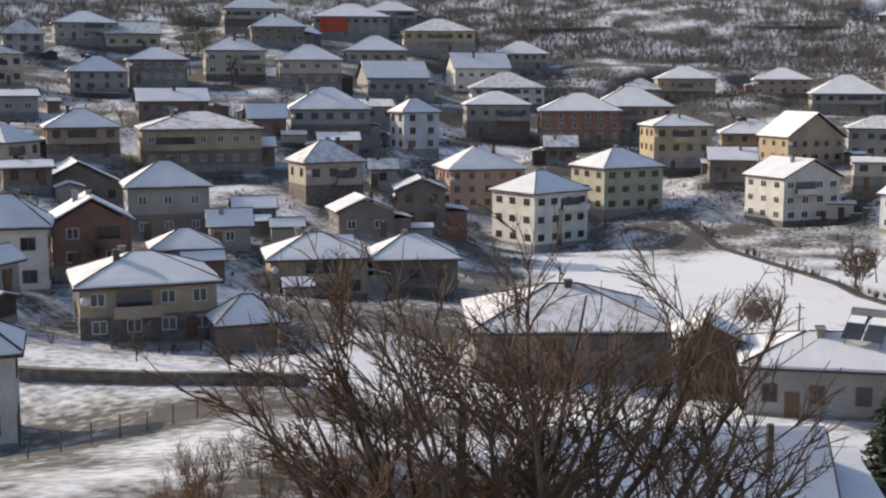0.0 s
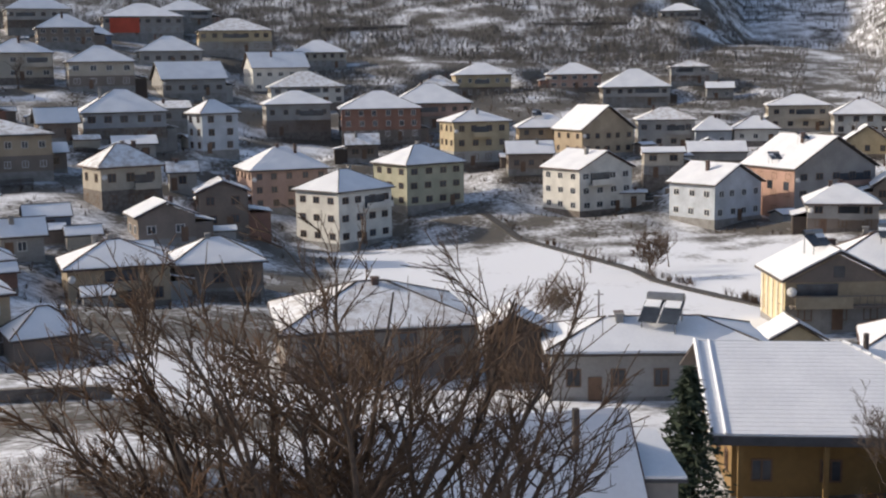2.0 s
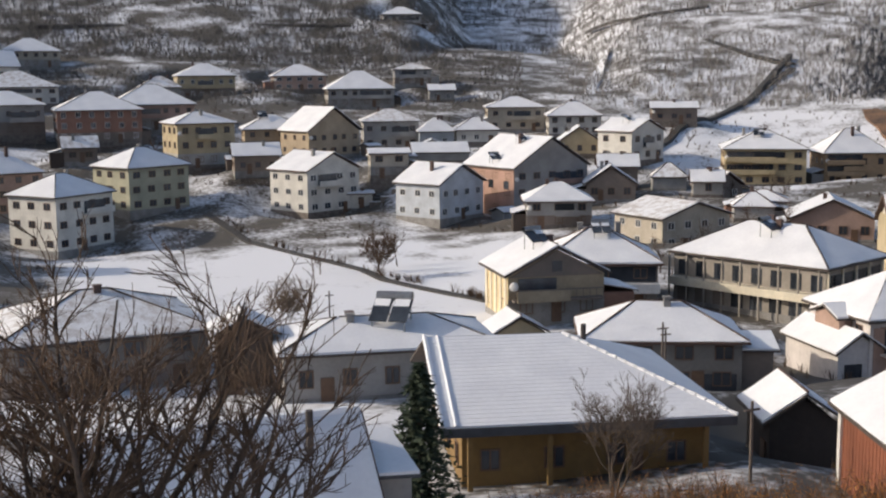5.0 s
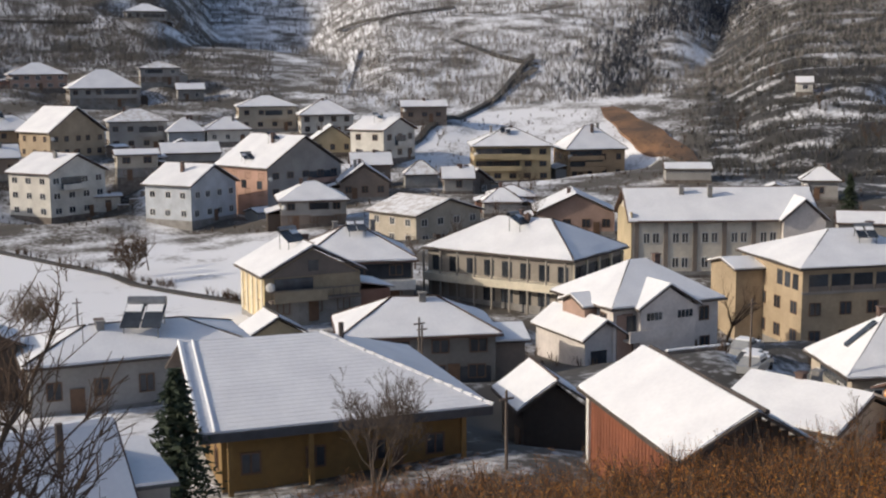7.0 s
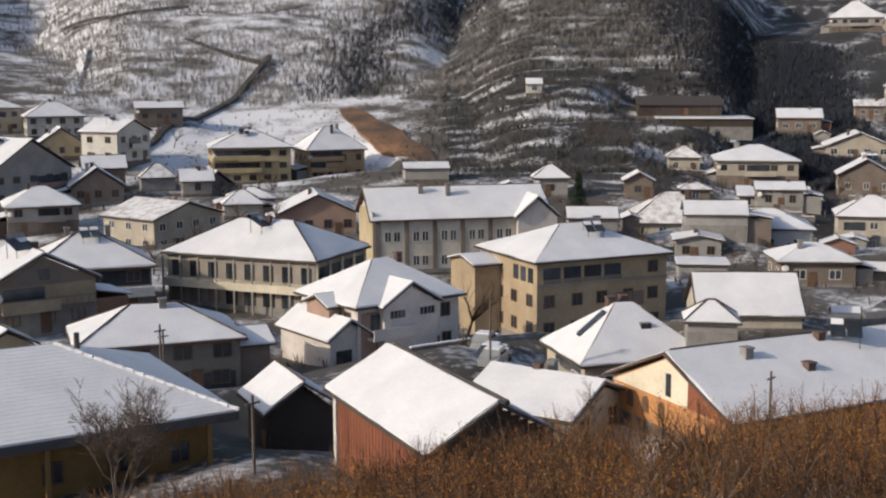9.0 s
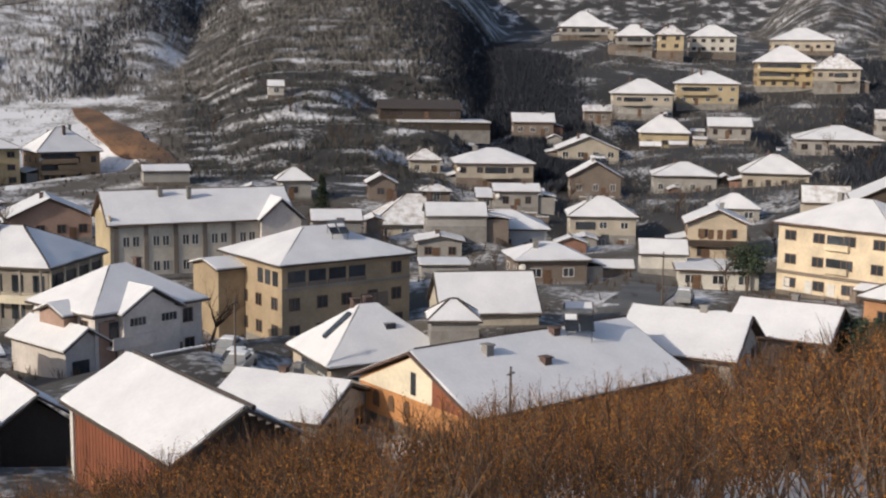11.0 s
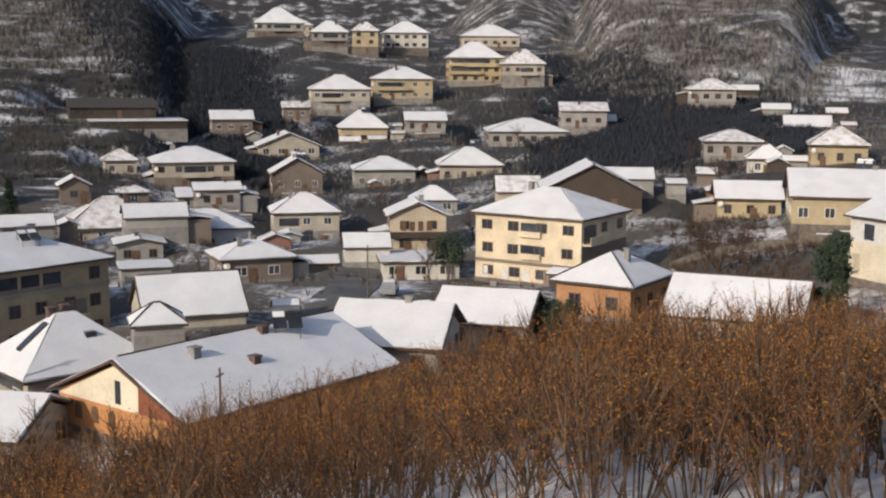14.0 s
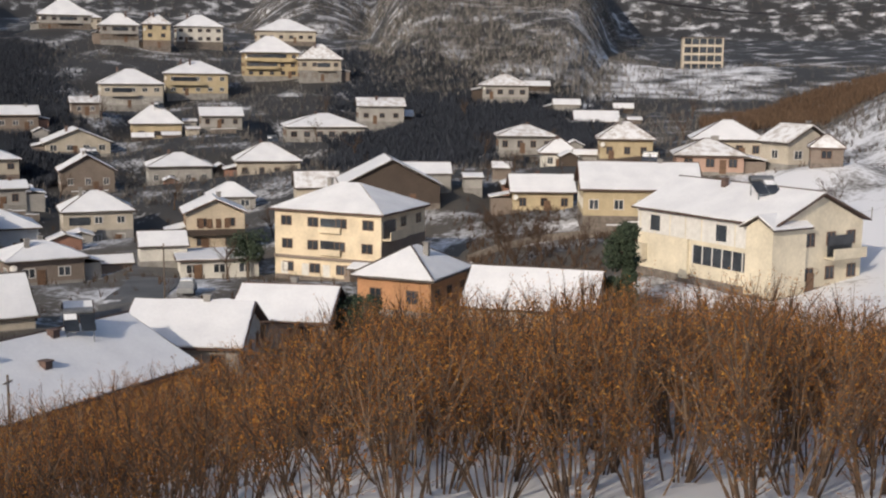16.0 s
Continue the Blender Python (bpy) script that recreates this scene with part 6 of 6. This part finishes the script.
def scrub(name, label, count, b0, b1, r0, r1, height, seed, material_, test=None, rows=0, thick=1.0):
    """Thousands of leafless shrubs on a far slope, as upright sprays of twigs."""
    g = np.random.default_rng(seed)
    b, r = np.radians(g.uniform(b0, b1, count)), g.uniform(r0, r1, count)
    if rows:
        r = np.round(r / rows) * rows + g.normal(0, rows * 0.22, count)
    x, y = r * np.sin(b), r * np.cos(b)
    if test is not None:
        keep = test(np.degrees(b), r, x, y)
        x, y = x[keep], y[keep]
    z = terrain(x, y)
    n, blades = len(x), 8
    base = np.stack([x, y, z - 0.4], -1)[:, None, :]
    a = g.uniform(0, 2 * np.pi, (n, blades))
    h = height * g.uniform(0.6, 1.15, (n, blades))
    spread = h * g.uniform(0.1, 0.5, (n, blades))
    tip = base + np.stack([np.cos(a) * spread, np.sin(a) * spread, h], -1)
    wid = np.stack([-np.sin(a), np.cos(a), 0 * a], -1) * (0.011 * height + 0.022) * thick
    mid = base + (tip - base) * 0.6
    verts = np.stack([base + 0 * wid, mid + wid, tip, mid - wid], 2).reshape(-1, 3)
    q = np.arange(n * blades)[:, None] * 4
    me = bpy.data.meshes.new(name)
    me.from_pydata(verts.tolist(), [], (q + np.array([0, 1, 2, 3])).tolist())
    me.materials.append(material_)
    return tagged(new(name, me), label, "shrubs", kind="stuff")


def clear(b, r, x, y):
    keep = np.ones_like(x, bool)
    for hx, hy, zb, w, d, *_ in PLAN:
        keep &= (x - hx) ** 2 + (y - hy) ** 2 > (0.75 * max(w, d)) ** 2
    return keep


def on_hill(k, soft=0.6):
    g = np.random.default_rng(50 + k)

    def test(b, r, x, y):
        hs = np.stack(hill_heights(b + g.normal(0, soft, len(b)), r))
        z = terrain(x, y, False)
        return clear(b, r, x, y) & (np.argmax(hs, axis=0) == k) & (hs[k] > z - 6)
    return test


scrub("far_scrub", "dense leafless woods on a shaded slope", 30000, -26, 30, 405, 700, 3.0, 1, MIDTWIG, on_hill(0))
scrub("far_scrub", "leafless hazel rows on a terrace above the village", 9000, -4, 26, 335, 470, 1.9, 12, MIDTWIG, clear, rows=8)
scrub("far_scrub", "leafless shrubs in a snowy gully between hills", 7000, 12, 38, 480, 900, 3.0, 10, MIDTWIG, on_hill(6))
scrub("far_scrub", "bare woods on the far mountain slopes", 13000, -26, 106, 900, 1700, 6.0, 11, MIDTWIG, on_hill(5))
scrub("far_scrub", "frosted leafless hazel shrubs on a snowy hill", 20000, 20, 54, 335, 720, 2.6, 2, FARTWIG, on_hill(1))
scrub("far_scrub", "dense leafless hazel shrubs on a terraced hill", 22000, 38, 68, 238, 560, 2.0, 3, TERRACE_TWIG, on_hill(2), rows=7.4)
scrub("far_scrub", "frosted shrubs on the upper part of a terraced hill", 9000, 40, 64, 330, 560, 2.4, 13, FARTWIG, on_hill(2))
scrub("far_scrub", "leafless scrub between the upper houses", 10000, 60, 104, 215, 470, 1.8, 4, MIDTWIG,
      lambda b, r, x, y: clear(b, r, x, y) & ~((b > 76.5) & (b < 89) & (r > 232)) & (b > 63))
scrub("far_scrub", "rows of frosted leafless shrubs on a rounded hill", 15000, 74, 94, 345, 800, 2.8, 8, FARTWIG, on_hill(3), rows=9)
scrub("far_scrub", "dark leafless shrubs on a rounded hill", 12000, 74, 94, 345, 800, 2.6, 15, TERRACE_TWIG, on_hill(3))
scrub("far_scrub", "leafless shrubs on a snowy hill behind the knoll", 6000, 68, 85, 600, 900, 3.4, 14, MIDTWIG, on_hill(7))
scrub("slope_scrub", "brown leafless orchard shrubs on a slope", 22000, 92, 112, 225, 430, 2.4, 9, RUST_BRUSH, thick=1.6,
      test=lambda b, r, x, y: clear(b, r, x, y) & (r < np.interp(b, (93, 103), (285, 430))) & (r > np.interp(b, (93, 103), (268, 290))) & (b > 93.8))
DG = np.random.default_rng(91)
# The twigs' dark colour carries the shade of this flank and the ravine.
scrub("dark_woodland", "dense leafless woodland, the hillside's shade put into its dark colour", 26000, 54, 66, 245, 520, 2.4, 6, SHADE_WOOD, thick=2.0,
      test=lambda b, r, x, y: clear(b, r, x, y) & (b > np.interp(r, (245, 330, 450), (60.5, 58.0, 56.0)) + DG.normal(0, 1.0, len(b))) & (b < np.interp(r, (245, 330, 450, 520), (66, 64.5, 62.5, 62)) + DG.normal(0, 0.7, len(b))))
scrub("dark_woodland", "dense dark woodland below a hill, the ravine's shade put into its colour", 30000, 74, 94, 225, 450, 2.3, 7, SHADE_WOOD, thick=2.0,
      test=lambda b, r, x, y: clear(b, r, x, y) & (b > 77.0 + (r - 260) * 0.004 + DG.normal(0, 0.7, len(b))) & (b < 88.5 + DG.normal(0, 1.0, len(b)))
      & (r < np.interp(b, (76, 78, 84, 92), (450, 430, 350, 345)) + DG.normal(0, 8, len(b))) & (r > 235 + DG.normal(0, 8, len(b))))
scrub("garden_scrub", "leafless garden shrubs among the houses", 5000, -24, 104, 100, 330, 1.4, 5, BUSH_TWIG,
      lambda b, r, x, y: clear(b, r, x, y) & ~((b > 4) & (b < 28) & (r < 200)) & ~((b > 93) & (r < 180)))

scrub("ditch_scrub", "grey leafless shrubs along a ditch in a meadow", 16000, 8, 28, 122, 222, 1.5, 22, BUSH_TWIG,
      lambda b, r, x, y: np.abs(x - np.interp(y, (131, 151, 178, 220), (55, 52, 49, 43)) - 1.4) < (0.1 + 1.6 * np.clip(np.sin(y * 0.31) + 0.6 * np.sin(y * 0.83 + 1) - 0.1, 0, 1)) * DG.random(len(b)) ** 2)
# These woods paint the gully's shade with their dark colour.
scrub("dark_woodland", "dark leafless woods between hills, the gully's shade put into their colour", 14000, 37, 52, 340, 640, 2.8, 23, SHADE_WOOD, thick=1.6,
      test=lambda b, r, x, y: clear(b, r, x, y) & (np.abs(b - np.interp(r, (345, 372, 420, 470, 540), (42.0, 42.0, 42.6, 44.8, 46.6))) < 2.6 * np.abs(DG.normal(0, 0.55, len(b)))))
scrub("garden_scrub", "dark leafless shrubs on a terraced garden", 1500, 83, 94, 120, 178, 1.3, 21, BUSH_TWIG, clear)

rng = random.Random(31)
MODELS = [bare_tree("bare_tree", -34 - 3 * k, 120 + 9 * k, zof(-34 - 3 * k, 120 + 9 * k) - 0.1, 5.5 + 0.5 * k, 60 + k, levels=3, spread=0.9, thick=0.025, mat=BUSH_TWIG,
                    label="dark bare garden tree among the houses") for k in range(3)]
placed = 0
while placed < 75:
    b, r = rng.uniform(-22, 103), rng.uniform(118, 330)
    x, y = r * math.sin(radians(b)), r * math.cos(radians(b))
    if 3 < b < 28 and r < 205 or b > 93 and r < 180 or not clear(0, 0, np.array([x]), np.array([y]))[0]:
        continue
    t = copy_thing(rng.choice(MODELS), pose(x, y, zof(x, y) - 0.1, 0, 0, rng.uniform(0, 360)) @ Matrix.Scale(rng.uniform(0.7, 1.2), 4))
    placed += 1


# ---- roads, walls, poles ----
def ribbon(name, pts, width, height, mat, label, category, lift=0.0, taper=False):
    """A strip or low wall that follows the ground through a few points."""
    bm = bmesh.new()
    pts = [Vector((x, y, 0)) for x, y in pts]
    line = []
    for a, b in zip(pts, pts[1:]):
        n = max(2, int((b - a).length / 3))
        line += [a.lerp(b, k / n) for k in range(n)]
    line.append(pts[-1])
    rings = []
    for i, p in enumerate(line):
        d = (line[min(i + 1, len(line) - 1)] - line[max(i - 1, 0)]).normalized()
        s = Vector((d.y, -d.x, 0)) * width / 2
        full = 1.0
        if taper:
            u = i / (len(line) - 1)
            full = (0.1 + 0.9 * math.sin(math.pi * u)) * (0.9 + 0.10 * math.sin(i * 0.45) + 0.06 * math.sin(i * 0.9 + 1))
            s *= full
        ring = []
        for e, top in [(-1, 0)] + [(k / 3, 1) for k in range(-3, 4)] + [(1, 0)]:
            q = p + s * e
            ring.append(bm.verts.new((q.x, q.y, zof(q.x, q.y) + lift + (height * full if top else -0.5))))
        rings.append(ring)
    for a, b in zip(rings, rings[1:]):
        for k in range(8):
            bm.faces.new((a[k], b[k], b[k + 1], a[k + 1]))
    bmesh.ops.recalc_face_normals(bm, faces=bm.faces[:])
    return tagged(part(name, bm, mat), label, category, kind="structure" if category == "road" else "")


ribbon("retaining_wall", [(-31, 84.5), (-25, 84.3), (-19.5, 83.8), (-14.7, 83.7), (-9.6, 83.5)], 0.7, 0.9, STONE, "dark stone retaining wall beside a snowy lane", "wall")
ribbon("stone_wall", [(43, 220), (47, 192), (49, 178), (52.5, 158), (52, 148), (55, 131), (58, 119)], 1.4, 0.2, DITCH, "dark stone-lined ditch across a snowy meadow", "wall")
ribbon("stone_wall", [(144, 234), (174, 257), (204, 278), (247, 315)], 1.5, 0.9, DITCH, "dark stone wall climbing beside a snowy slope", "wall")
ribbon("road", [(108, 47), (124, 50), (139, 55), (160, 66)], 6.0, 0.12, ASPHALT, "wet asphalt village street", "road")
ribbon("stone_wall", [(149, 18), (152, 9), (150, 0)], 0.6, 0.9, STONE, "brown stone wall along a terrace", "wall")


def pole(x, y, h, r=0.095, mat=None, label="weathered wooden utility pole in the snow"):
    bm = bmesh.new()
    tube(bm, [(0, 0, -0.6), (0, 0, h * 0.5), (0, 0, h)], [r, r * 0.9, r * 0.75], 8)
    top = new("utility_pole")
    top.location = (x, y, zof(x, y))
    tagged(top, label, "pole", "utility poles")
    part("shaft", bm, mat or POLE, top)
    bm = bmesh.new()
    box(bm, -0.45, -0.05, h - 0.5, 0.45, 0.05, h - 0.41)
    part("crossarm", bm, mat or POLE, top)


for x, y, h in ((65.1, 35.1, 5.6), (-11.2, 81.2, 7.2), (49.8, 77.3, 5.0), (68.8, 61.1, 6.2), (46.4, 72.4, 5.0), (111.9, 43.5, 6.5), (36.0, 48.0, 4.2), (33.9, 113.0, 4.0)):
    pole(x, y, h, label="pale concrete utility pole in the snow" if x < 0 else "dark weathered wooden utility pole", mat=CONCRETE if x < 0 else POLE)


for name, pts, wide, tall, words in (("hill_track", [(243, 439), (245, 406), (280, 409)], 2.2, 0.3, "dark track across a wooded snowy hill"),
                                     ("hill_track", [(245, 368), (271, 370), (304, 379), (335, 384)], 2.2, 0.3, "dark track across a wooded snowy hill"),
                                     ("hill_track", [(241, 353), (239, 325), (241, 306)], 2.2, 0.3, "dark track falling across a snowy hill"),
                                     ("hill_track", [(238, 302), (221, 292), (201, 277)], 1.8, 0.3, "dark road edge below a snowy hill")):
    ribbon(name, pts, wide, tall, DITCH, words, "track")
ribbon("hill_track", [(451 * math.sin(radians(b)), 451 * math.cos(radians(b))) for b in range(4, 19, 2)], 2.0, 0.9, DITCH, "dark hedge line along a hillside terrace", "track")
ribbon("snow_path", [(214, 374), (197, 348), (173, 311)], 3.0, 0.4, SNOW, "snow-covered path straight up a wooded hill", "track")
ribbon("soil_bank", [(221, 252), (206, 226), (194, 203), (189, 189), (180, 172)], 9.5, 0.7, SOIL, "bank of bare orange-brown soil cut into a hill", "bank", taper=True)


def post_fence(a, b, n, h):
    top = new("fence")
    ax, ay = a
    top.location = (ax, ay, zof(ax, ay))
    tagged(top, "old wooden post fence with a sagging wire in a snowy meadow", "fence")
    pts = []
    for k in range(n):
        x, y = ax + (b[0] - ax) * k / (n - 1), ay + (b[1] - ay) * k / (n - 1)
        z = zof(x, y) - top.location.z
        bm = bmesh.new()
        tube(bm, [(x - ax, y - ay, z - 0.4), (x - ax + 0.03, y - ay, z + h * (0.8 + 0.3 * ((k * 37) % 7) / 7))], [0.06, 0.05], 5)
        part("post", bm, POLE, top)
        pts.append((x - ax, y - ay, z + h * 0.7))
    bm = bmesh.new()
    tube(bm, pts, [0.012] * n, 3)
    part("wire", bm, METAL, top)


post_fence((-21.5, 60.5), (-12.0, 78.5), 10, 1.3)
post_fence((139.4, -13.1), (150.0, -34.0), 12, 1.3)


def car(x, y, turn, paint, word):
    """A parked car with snow on its roof and bonnet."""
    top = new("car")
    top.matrix_world = pose(x, y, zof(x, y) + 0.12, 0, 0, turn)
    tagged(top, "%s parked car covered with snow beside a street" % word, "car", "parked cars")
    bm = bmesh.new()
    side = [(-2.1, 0.3), (2.1, 0.3), (2.15, 0.65), (1.9, 0.82), (0.9, 0.9), (0.35, 1.38), (-1.0, 1.42), (-1.7, 0.95), (-2.1, 0.85)]
    l = [bm.verts.new((u, -0.82 + (0.14 if v > 1 else 0), v)) for u, v in side]
    r = [bm.verts.new((u, 0.82 - (0.14 if v > 1 else 0), v)) for u, v in side]
    bm.faces.new(l)
    bm.faces.new(r[::-1])
    for k in range(len(side)):
        q = (k + 1) % len(side)
        bm.faces.new((l[q], l[k], r[k], r[q]))
    bmesh.ops.recalc_face_normals(bm, faces=bm.faces[:])
    part("body", bm, paint, top)
    for sx in (-1.3, 1.35):
        for sy in (-0.8, 0.8):
            bm = bmesh.new()
            tube(bm, [(sx, sy - 0.1, 0.3), (sx, sy + 0.1, 0.3)], [0.31, 0.31], 12)
            part("wheel", bm, EAVE, top)
    for x0, x1, z in ((-0.95, 0.3, 1.42), (0.95, 1.85, 0.9)):
        bm = bmesh.new()
        box(bm, x0, -0.62, z, x1, 0.62, z + 0.12)
        part("snow_cap", bm, SNOW, top)
    for sy in (-1, 1):
        bm = bmesh.new()
        box(bm, -1.1, sy * 0.76 - 0.03, 0.95, 0.45, sy * 0.76 + 0.03, 1.25)
        part("side_window", bm, GLASS_AND_SHADE, top)


CAR_DARK = material("dark_car_paint", (0.05, 0.055, 0.065), (0.07, 0.07, 0.075), 2, 0.3, 0.02)
CAR_GREY = material("grey_car_paint", (0.32, 0.33, 0.34), (0.27, 0.28, 0.29), 2, 0.3, 0.02)
car(74.9, 66.2, 20, CAR_DARK, "dark")
car(70.5, 62.1, 25, CAR_GREY, "grey")
car(79.0, 70.7, 20, CAR_GREY, "grey")
car(110.1, 36.5, -60, CAR_DARK, "dark")
car(120.1, 44.2, 15, CAR_GREY, "grey")

# an overhead cable that comes down the hillside and crosses the valley mouth
ENDS = (-7.0, 15.0), (60.0, -17.2)
line = []
for k in range(21):
    s = k / 20
    x, y = ENDS[0][0] + (ENDS[1][0] - ENDS[0][0]) * s, ENDS[0][1] + (ENDS[1][1] - ENDS[0][1]) * s
    line.append((x, y, 29.42 + 18.5 * (s - 0.52) ** 2))
bm = bmesh.new()
tube(bm, line, [0.028] * 21, 4)
tagged(part("power_cable", bm, EAVE), "black overhead power cable sagging across the slope", "cable")
for x, y, z in (line[0], line[-1]):
    pole(x, y, z - zof(x, y) + 0.3, r=0.14)
